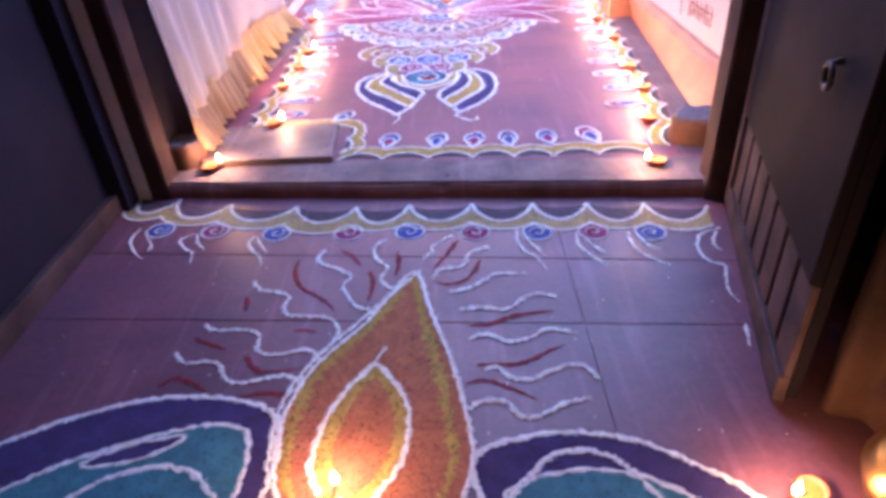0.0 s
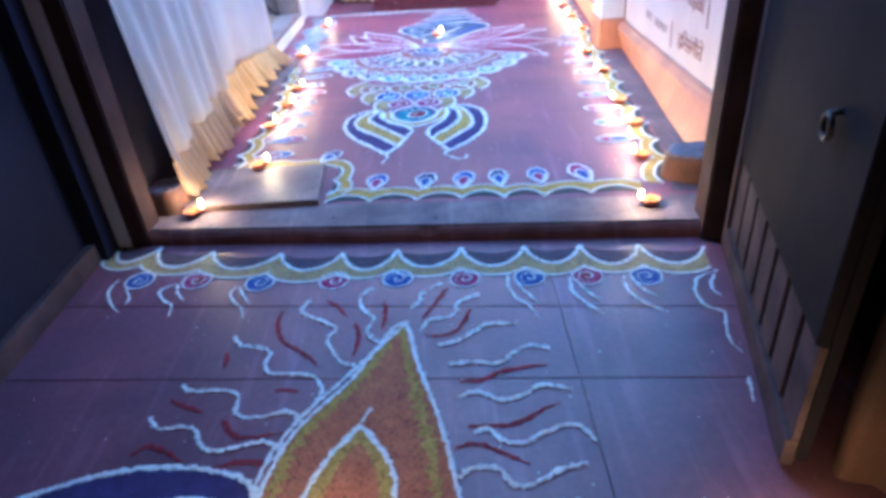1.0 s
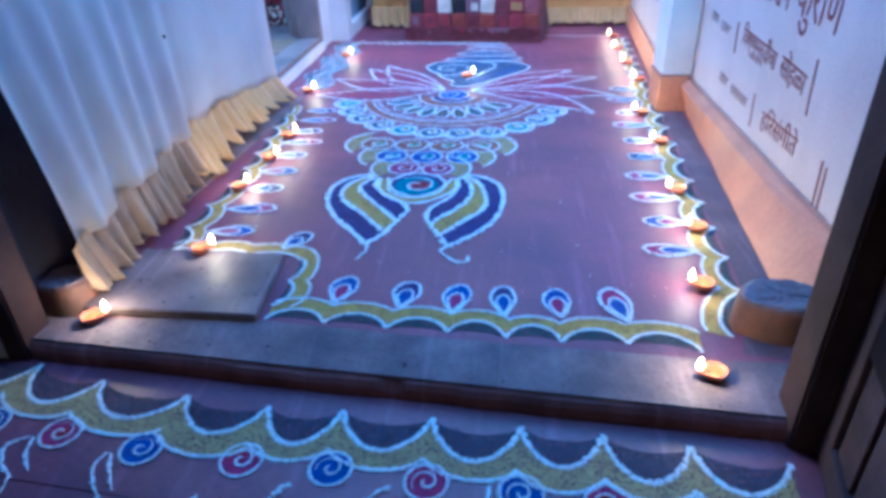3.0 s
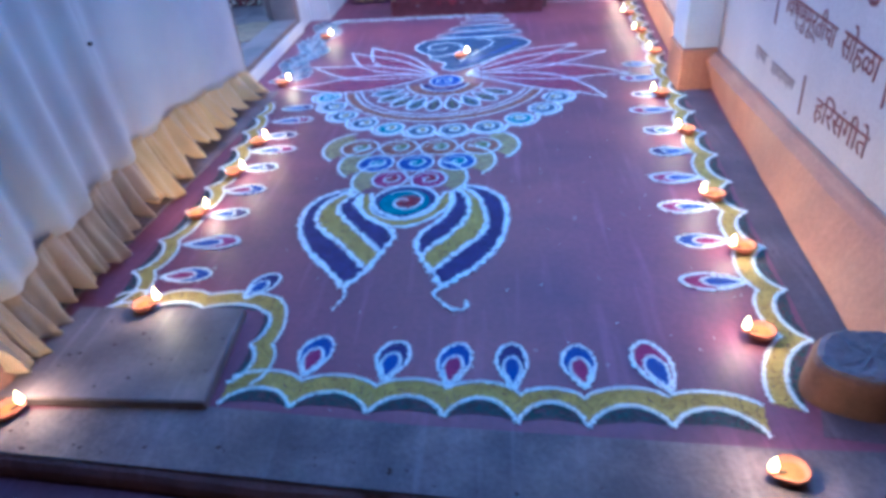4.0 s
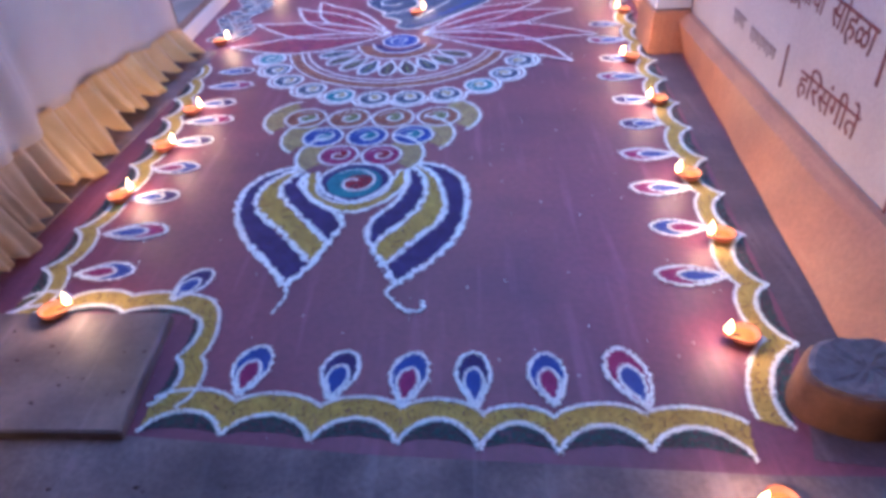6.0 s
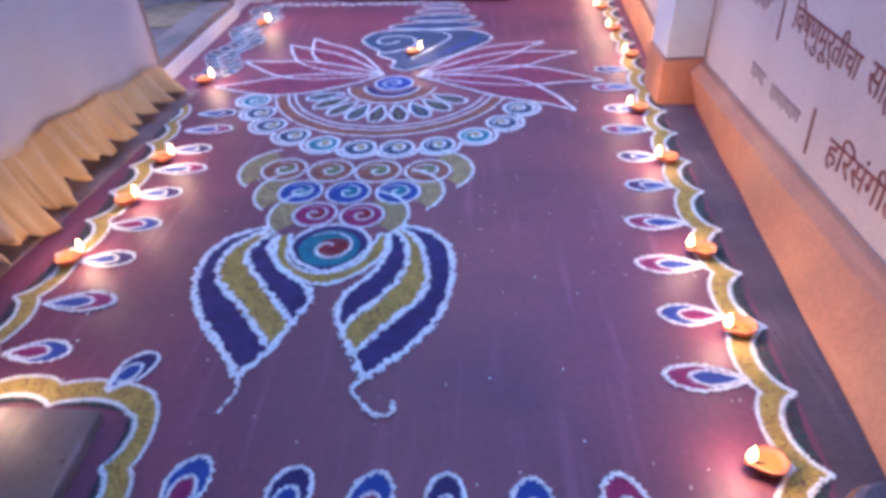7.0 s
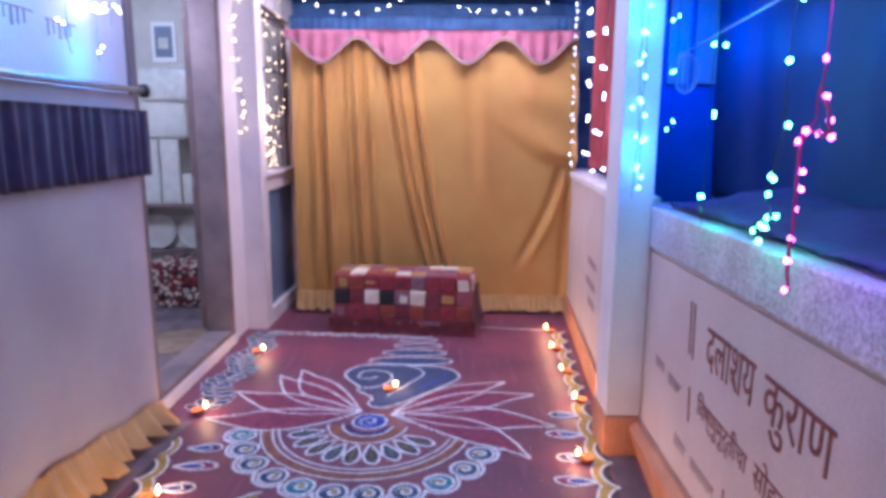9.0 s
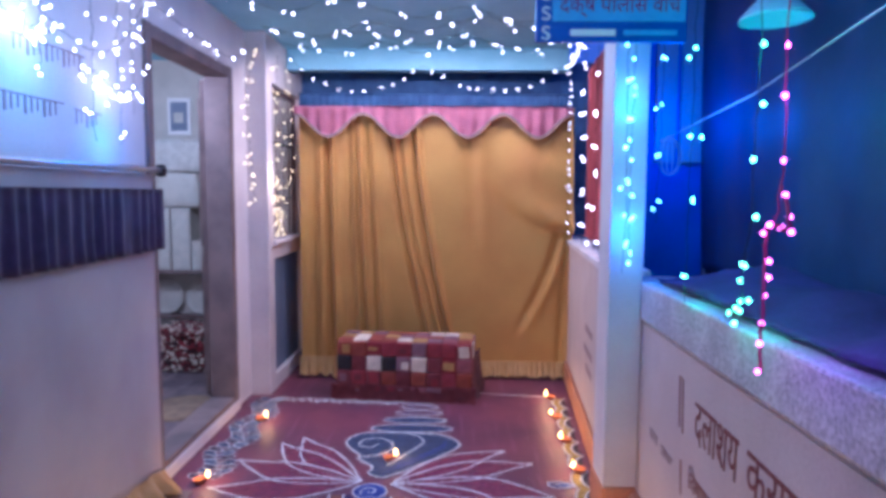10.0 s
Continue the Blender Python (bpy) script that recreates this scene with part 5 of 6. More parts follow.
for (c, rx, ry, filled) in (((0.350, 2.865), 0.240, 0.062, True), ((0.362, 3.005), 0.190, 0.050, True), ((0.378, 3.135), 0.145, 0.045, False), ((0.378, 3.245), 0.115, 0.038, False), ((0.378, 3.335), 0.085, 0.032, False)):
    ring = arc(c, rx, 0, 345, 20, ry)
    if filled:
        patch(conch, ring, P_SLATE, z=0.002, name="whorl")
    line(conch, ring, 0.009, closed=True, z=0.0032, name="whorl_line")
    line(conch, arc(c, rx * 0.72, 0, 345, 18, ry * 0.5), 0.005, P_BLUE, closed=True, z=0.0030, name="stripe", h=0.001)

# leafy border by the doorway and along the bench
leafy = thing("leaf_border", "border of small slate leaves strewn by the doorway", "rangoli", (0, 0, 0))
for k in range(22):
    y = 2.16 + 0.056 * k
    x = -0.625 + 0.035 * math.sin(k * 0.9)
    for s in (-1, 1):
        a = math.radians(35)
        shape = [(x + s * (v * math.cos(a) - u * math.sin(a)), y + v * math.sin(a) + u * math.cos(a)) for u, v in teardrop(0.10, 0.05)]
        lf = patch(leafy, shape, P_SLATE if k % 2 else P_DUSK, name="leaf")
        line(lf, shape, 0.0042, closed=True, z=0.003, name="leaf_line")
backline = thing("back_border", "white powder border of loops in front of the bench", "rangoli", (0, 0, 0))
for k in range(17):
    x = -0.60 + 0.053 * k
    y = 3.37 - 0.075 * (x + 0.6) + 0.014 * math.sin(k * 2.1)
    line(backline, [(x - 0.026, y - 0.02), (x - 0.01, y + 0.026), (x + 0.016, y + 0.02), (x + 0.008, y - 0.012), (x + 0.034, y - 0.02)], 0.009, name="loop")
for k in range(9):
    x = 0.80 + 0.05 * k
    y = 3.535 - 0.13 * (x - 0.8)
    line(backline, [(x - 0.02, y), (x, y + 0.018), (x + 0.018, y - 0.004), (x + 0.03, y + 0.004)], 0.007, name="loop")

# ---- drawings on the front room's floor ----
ZO = -0.05
OUT = [(-0.86, -0.10), (-0.713, -0.142), (-0.513, -0.195), (-0.276, -0.236), (-0.068, -0.262), (0.110, -0.266), (0.318, -0.278), (0.517, -0.296), (0.692, -0.308), (0.872, -0.332), (1.062, -0.368)]
border("rangoli_border", "yellow scalloped powder border below the sill", OUT, -1, width=0.120, sag=0.100, bump=0.040, z0=ZO, shadow=P_DUSK, lines=0.010, fill=P_PALE)
for k, c in enumerate([(-0.709, -0.345), (-0.519, -0.367), (-0.311, -0.402), (-0.078, -0.420), (0.118, -0.432), (0.321, -0.455), (0.512, -0.472), (0.680, -0.485), (0.846, -0.505)]):
    s = spiral_disc(c, 0.044, P_BLUE if k in (0, 2, 4, 6, 8) else P_MAGENTA, P_BLUE if k in (0, 2, 4, 6, 8) else P_RED, label=("blue" if k % 2 == 0 else "crimson") + " powder swirl below the border", z0=ZO, turn=25 * k, lines=0.006)
curl = thing("curl_motif", "white powder curls hanging below the scalloped border", "rangoli", (0, 0, ZO))
line(curl, [(-0.780, -0.329), (-0.788, -0.381), (-0.772, -0.432), (-0.736, -0.483), (-0.701, -0.517)], 0.0085, name="curl_line", taper=True)
line(curl, [(-0.733, -0.392), (-0.702, -0.442), (-0.701, -0.474)], 0.0085, name="curl_line", taper=True)
line(curl, [(-0.582, -0.383), (-0.618, -0.413), (-0.591, -0.465), (-0.555, -0.493), (-0.543, -0.555)], 0.0085, name="curl_line", taper=True)
line(curl, [(-0.573, -0.384), (-0.556, -0.436), (-0.521, -0.477)], 0.0085, name="curl_line", taper=True)
line(curl, [(-0.379, -0.419), (-0.388, -0.458), (-0.364, -0.501), (-0.334, -0.534), (-0.319, -0.580)], 0.0085, name="curl_line", taper=True)
line(curl, [(-0.370, -0.420), (-0.351, -0.461), (-0.316, -0.515)], 0.0085, name="curl_line", taper=True)
line(curl, [(0.451, -0.448), (0.445, -0.512), (0.463, -0.575), (0.492, -0.607), (0.511, -0.676)], 0.0085, name="curl_line", taper=True)
line(curl, [(0.467, -0.466), (0.485, -0.532), (0.518, -0.601)], 0.0085, name="curl_line", taper=True)
line(curl, [(0.627, -0.488), (0.623, -0.560), (0.652, -0.621), (0.685, -0.669)], 0.0085, name="curl_line", taper=True)
line(curl, [(0.642, -0.499), (0.664, -0.563), (0.695, -0.611)], 0.0085, name="curl_line", taper=True)
line(curl, [(0.782, -0.497), (0.776, -0.574), (0.809, -0.635), (0.855, -0.678)], 0.0085, name="curl_line", taper=True)
line(curl, [(0.802, -0.505), (0.819, -0.569), (0.849, -0.607)], 0.0085, name="curl_line", taper=True)
line(curl, [(1.056, -0.501), (0.987, -0.532), (0.954, -0.605), (0.964, -0.668), (0.998, -0.693), (0.982, -0.745), (0.967, -0.806), (0.977, -0.854)], 0.0085, name="curl_line", taper=True)
line(curl, [(1.037, -0.521), (1.006, -0.580), (1.019, -0.625)], 0.0085, name="curl_line", taper=True)
line(curl, [(0.957, -0.940), (0.936, -1.017)], 0.0085, name="curl_line", taper=True)

flame = thing("flame_motif", "large orange and yellow powder flame with white outline", "rangoli", (0, 0, ZO))
OUTF = [(0.138, -0.655), (0.025, -0.86), (-0.085, -1.02), (-0.128, -1.17), (-0.118, -1.32), (-0.04, -1.50), (0.075, -1.56), (0.20, -1.49), (0.275, -1.33), (0.272, -1.20), (0.240, -1.02), (0.185, -0.82)]
patch(flame, OUTF, P_ORANGE, name="outer_flame")
line(flame, [(0.138, -0.668), (0.035, -0.87), (-0.070, -1.03), (-0.105, -1.18), (-0.095, -1.32), (-0.02, -1.48)], 0.030, P_YELLOW, name="yellow_edge", z=0.0024, h=0.001, taper=True)
line(flame, [(0.142, -0.672), (0.165, -0.83), (0.205, -1.02), (0.232, -1.20), (0.235, -1.33), (0.17, -1.47)], 0.026, P_YELLOW, name="yellow_edge", z=0.0024, h=0.001, taper=True)
line(flame, OUTF, 0.011, closed=True, name="outline", rough=0.6)
line(flame, [(x + 0.016 * (1 if x > 0.1 else -1), y + 0.006) for x, y in OUTF[:5]], 0.010, name="second_outline", rough=0.7)
INF = [(0.055, -1.022), (-0.013, -1.126), (-0.044, -1.231), (-0.042, -1.33), (0.04, -1.42), (0.115, -1.342), (0.141, -1.277), (0.148, -1.196), (0.131, -1.123), (0.097, -1.065)]
patch(flame, INF, P_YELLOW, z=0.0030, name="inner_flame")
patch(flame, [(0.058 + (x - 0.055) * 0.62, -1.215 + (y + 1.215) * 0.76) for x, y in INF], P_ORANGE, z=0.0042, name="heart")
line(flame, INF, 0.012, closed=True, z=0.0036, name="inner_outline", rough=0.6)
line(flame, [(0.030, -1.065), (0.055, -1.02), (0.079, -0.962)], 0.008, name="tip_line")

rays = thing("ray_motif", "wavy white and red powder rays round the flame", "rangoli", (0, 0, ZO))
line(rays, [(0.043, -0.475), (0.014, -0.520), (0.028, -0.581), (0.059, -0.627), (0.047, -0.681), (0.074, -0.722), (0.094, -0.742)], 0.0095, name="white_ray", rough=0.9)
line(rays, [(-0.135, -0.515), (-0.152, -0.559), (-0.126, -0.597), (-0.081, -0.623), (-0.040, -0.660), (-0.058, -0.699), (-0.040, -0.751), (-0.004, -0.803), (0.027, -0.812)], 0.0095, name="white_ray", rough=0.9)
line(rays, [(-0.319, -0.664), (-0.294, -0.701), (-0.243, -0.715), (-0.206, -0.738), (-0.207, -0.788), (-0.190, -0.820), (-0.143, -0.828), (-0.073, -0.844), (-0.045, -0.891), (-0.053, -0.933)], 0.0095, name="white_ray", rough=0.9)
line(rays, [(-0.402, -0.843), (-0.372, -0.868), (-0.281, -0.874), (-0.245, -0.903), (-0.242, -0.947), (-0.216, -0.967), (-0.174, -0.968), (-0.112, -0.960), (-0.071, -1.002)], 0.0095, name="white_ray", rough=0.9)
line(rays, [(-0.444, -0.948), (-0.413, -0.986), (-0.351, -0.984), (-0.318, -1.002), (-0.301, -1.035), (-0.267, -1.061), (-0.209, -1.053), (-0.158, -1.044), (-0.114, -1.064), (-0.115, -1.094)], 0.0095, name="white_ray", rough=0.9)
line(rays, [(0.161, -0.584), (0.184, -0.565), (0.194, -0.520), (0.249, -0.472)], 0.0095, name="white_ray", rough=0.9)
line(rays, [(0.191, -0.692), (0.214, -0.648), (0.279, -0.632), (0.298, -0.575), (0.358, -0.542)], 0.0095, name="white_ray", rough=0.9)
line(rays, [(0.240, -0.756), (0.291, -0.740), (0.340, -0.705), (0.373, -0.681), (0.451, -0.687)], 0.0095, name="white_ray", rough=0.9)
line(rays, [(0.263, -0.830), (0.318, -0.827), (0.390, -0.837), (0.431, -0.800), (0.471, -0.779), (0.521, -0.795)], 0.0095, name="white_ray", rough=0.9)
line(rays, [(0.284, -0.945), (0.333, -0.932), (0.379, -0.962), (0.435, -0.952), (0.480, -0.924), (0.547, -0.943)], 0.0095, name="white_ray", rough=0.9)
line(rays, [(0.315, -1.054), (0.345, -1.047), (0.375, -1.082), (0.419, -1.091), (0.474, -1.064), (0.528, -1.049), (0.556, -1.070), (0.567, -1.100)], 0.0095, name="white_ray", rough=0.9)
line(rays, [(0.275, -1.172), (0.301, -1.152), (0.338, -1.148), (0.362, -1.161), (0.388, -1.198), (0.430, -1.196), (0.483, -1.167), (0.540, -1.154)], 0.0095, name="white_ray", rough=0.9)
line(rays, [(0.266, -0.496), (0.231, -0.569), (0.190, -0.646)], 0.014, P_RED, name="red_ray", rough=0.55, z=0.002, h=0.001, taper=True)
line(rays, [(0.329, -0.607), (0.293, -0.688), (0.246, -0.715), (0.199, -0.706)], 0.014, P_RED, name="red_ray", rough=0.55, z=0.002, h=0.001, taper=True)
line(rays, [(0.286, -0.892), (0.343, -0.890), (0.388, -0.867), (0.461, -0.854), (0.505, -0.853)], 0.014, P_RED, name="red_ray", rough=0.55, z=0.002, h=0.001, taper=True)
line(rays, [(0.300, -1.035), (0.346, -1.038), (0.412, -1.033), (0.470, -0.998), (0.513, -0.981)], 0.014, P_RED, name="red_ray", rough=0.55, z=0.002, h=0.001, taper=True)
line(rays, [(0.272, -1.093), (0.317, -1.085), (0.366, -1.111), (0.424, -1.148)], 0.014, P_RED, name="red_ray", rough=0.55, z=0.002, h=0.001, taper=True)
line(rays, [(0.084, -0.541), (0.091, -0.615), (0.086, -0.670)], 0.014, P_RED, name="red_ray", rough=0.55, z=0.002, h=0.001, taper=True)
line(rays, [(0.011, -0.637), (0.025, -0.705), (0.017, -0.780)], 0.014, P_RED, name="red_ray", rough=0.55, z=0.002, h=0.001, taper=True)
line(rays, [(-0.086, -0.520), (-0.047, -0.560), (-0.017, -0.606)], 0.014, P_RED, name="red_ray", rough=0.55, z=0.002, h=0.001, taper=True)
line(rays, [(-0.208, -0.560), (-0.210, -0.618), (-0.184, -0.689), (-0.137, -0.731), (-0.082, -0.785), (-0.071, -0.810)], 0.014, P_RED, name="red_ray", rough=0.55, z=0.002, h=0.001, taper=True)
line(rays, [(-0.323, -0.729), (-0.310, -0.792)], 0.014, P_RED, name="red_ray", rough=0.55, z=0.002, h=0.001, taper=True)
line(rays, [(-0.162, -0.883), (-0.133, -0.882), (-0.102, -0.893)], 0.014, P_RED, name="red_ray", rough=0.55, z=0.002, h=0.001, taper=True)
line(rays, [(-0.415, -0.893), (-0.363, -0.922), (-0.321, -0.942)], 0.014, P_RED, name="red_ray", rough=0.55, z=0.002, h=0.001, taper=True)
line(rays, [(-0.264, -0.970), (-0.241, -1.006), (-0.202, -1.028), (-0.109, -1.019)], 0.014, P_RED, name="red_ray", rough=0.55, z=0.002, h=0.001, taper=True)
line(rays, [(-0.447, -1.062), (-0.416, -1.037), (-0.369, -1.054), (-0.317, -1.093)], 0.014, P_RED, name="red_ray", rough=0.55, z=0.002, h=0.001, taper=True)
line(rays, [(-0.247, -1.109), (-0.199, -1.095), (-0.145, -1.103), (-0.127, -1.128)], 0.014, P_RED, name="red_ray", rough=0.55, z=0.002, h=0.001, taper=True)

for s, pts, inner, eye in ((-1, [(-0.128, -1.36), (-0.140, -1.18), (-0.25, -1.115), (-0.42, -1.10), (-0.60, -1.145), (-0.80, -1.26), (-0.88, -1.40), (-0.78, -1.62), (-0.45, -1.70), (-0.22, -1.60)],
                            [(-0.185, -1.37), (-0.195, -1.22), (-0.28, -1.185), (-0.42, -1.215), (-0.60, -1.29), (-0.72, -1.40), (-0.65, -1.56), (-0.40, -1.62), (-0.25, -1.54)],
                            [(-0.33, -1.215), (-0.42, -1.225), (-0.52, -1.268), (-0.50, -1.285), (-0.40, -1.265)]),
                           (1, [(0.285, -1.37), (0.298, -1.285), (0.38, -1.255), (0.48, -1.245), (0.60, -1.27), (0.70, -1.33), (0.80, -1.42), (0.82, -1.55), (0.66, -1.70), (0.40, -1.66)],
                            [(0.335, -1.42), (0.37, -1.36), (0.46, -1.338), (0.56, -1.345), (0.66, -1.39), (0.72, -1.47), (0.64, -1.60), (0.45, -1.60)],
                            [(0.42, -1.42), (0.52, -1.41), (0.58, -1.45), (0.50, -1.47)])):
    lf = thing("leaf_motif", "dark violet and teal powder leaf beside the flame", "rangoli", (0, 0, ZO), "leaves below the flame")
    patch(lf, pts, P_NAVY, name="band")
    line(lf, pts, 0.0125, closed=True, name="outline", rough=0.6)
    patch(lf, inner, P_TEAL, z=0.003, name="heart")
    line(lf, inner, 0.0105, closed=True, z=0.0036, name="inner_line", rough=0.6)
    patch(lf, eye, P_NAVY, z=0.0042, name="eye")
    line(lf, eye, 0.009, closed=True, z=0.0046, name="eye_line", rough=0.6)
    line(lf, [(s * 0.20 + (0.0 if s < 0 else 0.14), -1.40), (s * 0.30 + (0.0 if s < 0 else 0.14), -1.30), (s * 0.45 + (0.0 if s < 0 else 0.1), -1.31), (s * 0.58 + (0.0 if s < 0 else 0.05), -1.42)], 0.013, z=0.0046, name="fold_line", rough=0.6)

# stray grains spilled on both floors
specks = bmesh.new()
sr = random.Random(91)
for k in range(420):
    x, y, z = (sr.uniform(-0.5, 1.1), sr.uniform(-0.02, 3.2), 0.0006) if k < 300 else (sr.uniform(-0.8, 1.0), sr.uniform(-1.5, -0.45), -0.0494)
    r = sr.uniform(0.0008, 0.0022) * (2.0 if k % 23 == 0 else 1.0)
    a = sr.uniform(0, 6)
    top = specks.verts.new((x, y, z + 0.6 * r))
    ring = [specks.verts.new((x + r * math.cos(a + q), y + r * 1.4 * math.sin(a + q), z)) for q in (0, 1.6, 3.1, 4.7)]
    for i in range(4):
        specks.faces.new((ring[i], ring[(i + 1) % 4], top))
tagged(solid("powder_specks", specks, P_WHITE, "stray white powder grains spilled on the floor", "powder"), kind="stuff")

crumbs = bmesh.new()
for k in range(110):
    x, y, z = (sr.uniform(1.17, 1.31), sr.uniform(0.15, 1.75), 0.0005) if k < 55 else ((sr.uniform(-0.6, 0.95), sr.uniform(-0.16, -0.03), 0.0034) if k < 85 else (sr.uniform(-0.66, -0.2), sr.uniform(0.02, 0.3), 0.0264))
    if k >= 55 and k < 85:
        y = sill_y(x) + sr.uniform(0.0, 0.07)
    r = sr.uniform(0.001, 0.0045)
    a = sr.uniform(0, 6)
    top = crumbs.verts.new((x, y, z + 0.5 * r))
    ring = [crumbs.verts.new((x + r * math.cos(a + q) * sr.uniform(0.7, 2.2), y + r * math.sin(a + q), z)) for q in (0, 1.3, 2.5, 3.8, 5.0)]
    for i in range(5):
        crumbs.faces.new((ring[i], ring[(i + 1) % 5], top))
tagged(solid("floor_crumbs", crumbs, M_WOOD, "dark crumbs of dirt by the wall and threshold", "dirt"), kind="stuff")


# ---- fairy lights ----
def bulb_mesh(name, mat, r):
    """A small star-shaped plastic bulb with five rounded points."""
    bm = bmesh.new()
    ring = [((1.25 if k % 2 == 0 else 0.72) * r * math.cos(math.pi * k / 5), (1.25 if k % 2 == 0 else 0.72) * r * math.sin(math.pi * k / 5)) for k in range(10)]
    rim = [bm.verts.new((x, 0, z)) for x, z in ring]
    front, back = bm.verts.new((0, -0.75 * r, 0)), bm.verts.new((0, 0.75 * r, 0))
    for k in range(10):
        bm.faces.new((rim[k], rim[(k + 1) % 10], front))
        bm.faces.new((rim[(k + 1) % 10], rim[k], back))
    return mesh_of(bm, name, mat, True)


BULBS = {}


def string(points, gap, mat, label, r=0.011, cable=None, pairs=False, wobble=0.01, seed=1, cable_r=0.0013):
    """A string of fairy lights along points: one cable, bulbs at even gaps."""
    rnd = random.Random(seed)
    t = thing("fairy_lights", label, "string lights", (0, 0, 0), "strings of fairy lights")
    P = even(glide(points, 10), 0.02)
    P = [p + Vector((rnd.uniform(-1, 1), rnd.uniform(-1, 1), rnd.uniform(-1, 1))) * wobble * 0.4 for p in P]
    part("cable", tube(P[::2] + [P[-1]] if len(P) > 4 else P, cable_r, sides=4), cable or M_CABLE, t)
    r *= 0.56
    key = (mat.name, r)
    if key not in BULBS:
        BULBS[key] = bulb_mesh("bulb", mat, r)
    run, nxt = 0.0, 0.5 * gap
    for a, b in zip(P, P[1:]):
        run += (b - a).length
        if run >= nxt:
            nxt += gap * rnd.uniform(0.75, 1.25)
            for k in range(2 if pairs else 1):
                q = b + Vector((rnd.uniform(-1, 1), rnd.uniform(-1, 1), rnd.uniform(-1, 0.3))) * (wobble + 0.022 * k)
                part("bulb", BULBS[key], None, t, m=Matrix.Translation(q) @ pose(0, 0, 0, 0, rnd.uniform(0, 72), rnd.uniform(-50, 50)))
    return t


BACK = "white fairy lights swagged over the back curtain"
string([(-0.62, 3.80, 2.38), (-0.42, 3.82, 2.20), (-0.15, 3.82, 2.12), (0.15, 3.82, 2.17), (0.36, 3.82, 2.30)], 0.10, B_WHITE, BACK, seed=2)
string([(0.36, 3.82, 2.30), (0.62, 3.82, 2.17), (0.85, 3.82, 2.13), (1.15, 3.82, 2.17), (1.42, 3.8, 2.34)], 0.10, B_WHITE, BACK, seed=3)
CEI = "white fairy lights strung zigzag under the ceiling"
for k, (a, b) in enumerate((((-0.62, 3.70, 2.42), (1.34, 3.62, 2.42)), ((1.34, 3.58, 2.42), (-0.62, 3.25, 2.43)), ((-0.62, 3.25, 2.43), (1.32, 2.95, 2.43)), ((1.32, 2.95, 2.43), (-0.60, 2.6, 2.43)))):
    mid = [(a[0] + (b[0] - a[0]) * u, a[1] + (b[1] - a[1]) * u, 2.425 - (0.07 if i % 2 else 0.0)) for i, u in enumerate((0, 0.2, 0.35, 0.5, 0.7, 0.85, 1))]
    string(mid, 0.20, B_WHITE, CEI, seed=10 + k, pairs=True, wobble=0.016)
WIN = "warm white fairy lights hanging before the barred window"
for k, (y, z1) in enumerate(((3.60, 1.12), (3.80, 1.20), (4.0, 1.5))):
    string([(-0.63, y, 2.32), (-0.64, y + 0.03, 1.9), (-0.63, y - 0.03, 1.5), (-0.635, y, z1)], 0.12, B_WARM, WIN, r=0.009, seed=20 + k, pairs=k == 0, wobble=0.02)
string([(-0.64, 3.64, 1.5), (-0.63, 3.58, 1.35), (-0.635, 3.63, 1.22), (-0.63, 3.6, 1.12)], 0.035, B_WARM, WIN, r=0.009, seed=26, pairs=True, wobble=0.02)
string([(-0.70, 3.43, 2.35), (-0.76, 3.35, 2.05), (-0.75, 3.38, 1.65), (-0.74, 3.42, 1.35)], 0.09, B_WARM, "warm white fairy lights on the post by the door", seed=27, pairs=True)
string([(-0.77, 2.02, 2.25), (-0.775, 2.5, 2.22), (-0.77, 3.1, 2.2), (-0.76, 3.3, 2.28)], 0.2, B_WHITE, "white fairy lights over the door frame", seed=28, pairs=True)
RED = "white fairy lights edging the red curtain"
for k, (y, z0, z1) in enumerate(((3.74, 2.28, 1.08), (2.9, 2.24, 1.1), (2.4, 2.24, 1.12))):
    x = far_x(y) - 0.035
    string([(x, y, z0), (x - 0.01, y - 0.02, z0 - 0.3 * (z0 - z1)), (x + 0.005, y + 0.01, z0 - 0.7 * (z0 - z1)), (x, y, z1)], 0.065 if k < 1 else 0.16, B_WHITE, RED, r=0.009 if k < 1 else 0.012, seed=30 + k, pairs=k > 0, wobble=0.012)
string([(far_x(3.7) - 0.03, 3.72, 2.28), (1.33, 2.9, 2.30), (1.28, 2.2, 2.26)], 0.12, B_WHITE, RED, seed=36, pairs=True)
CY = "cyan fairy lights hanging down the pillar"
string([(1.292, 1.765, 2.40), (1.298, 1.765, 1.9), (1.29, 1.765, 1.5), (1.295, 1.765, 1.12)], 0.085, B_CYAN, CY, seed=40, r=0.012)
string([(1.278, 1.768, 2.42), (1.272, 1.765, 1.8), (1.28, 1.765, 1.25), (1.272, 1.765, 1.08)], 0.13, B_CYAN, CY, seed=41, r=0.012, pairs=True)
string([(1.395, 1.74, 2.42), (1.40, 1.74, 1.8), (1.39, 1.74, 1.28)], 0.21, B_CYAN, CY, seed=42, pairs=True)
GR = "green fairy lights hanging over the low wall"
string([(1.33, 1.23, 2.42), (1.335, 1.235, 1.7), (1.33, 1.225, 1.055)], 0.25, B_GREEN, GR, seed=43, pairs=True, r=0.012)
string([(1.325, 0.80, 2.42), (1.33, 0.79, 1.7), (1.325, 0.79, 1.35), (1.32, 0.81, 1.20)], 0.14, B_GREEN, GR, seed=44, r=0.013, pairs=False)
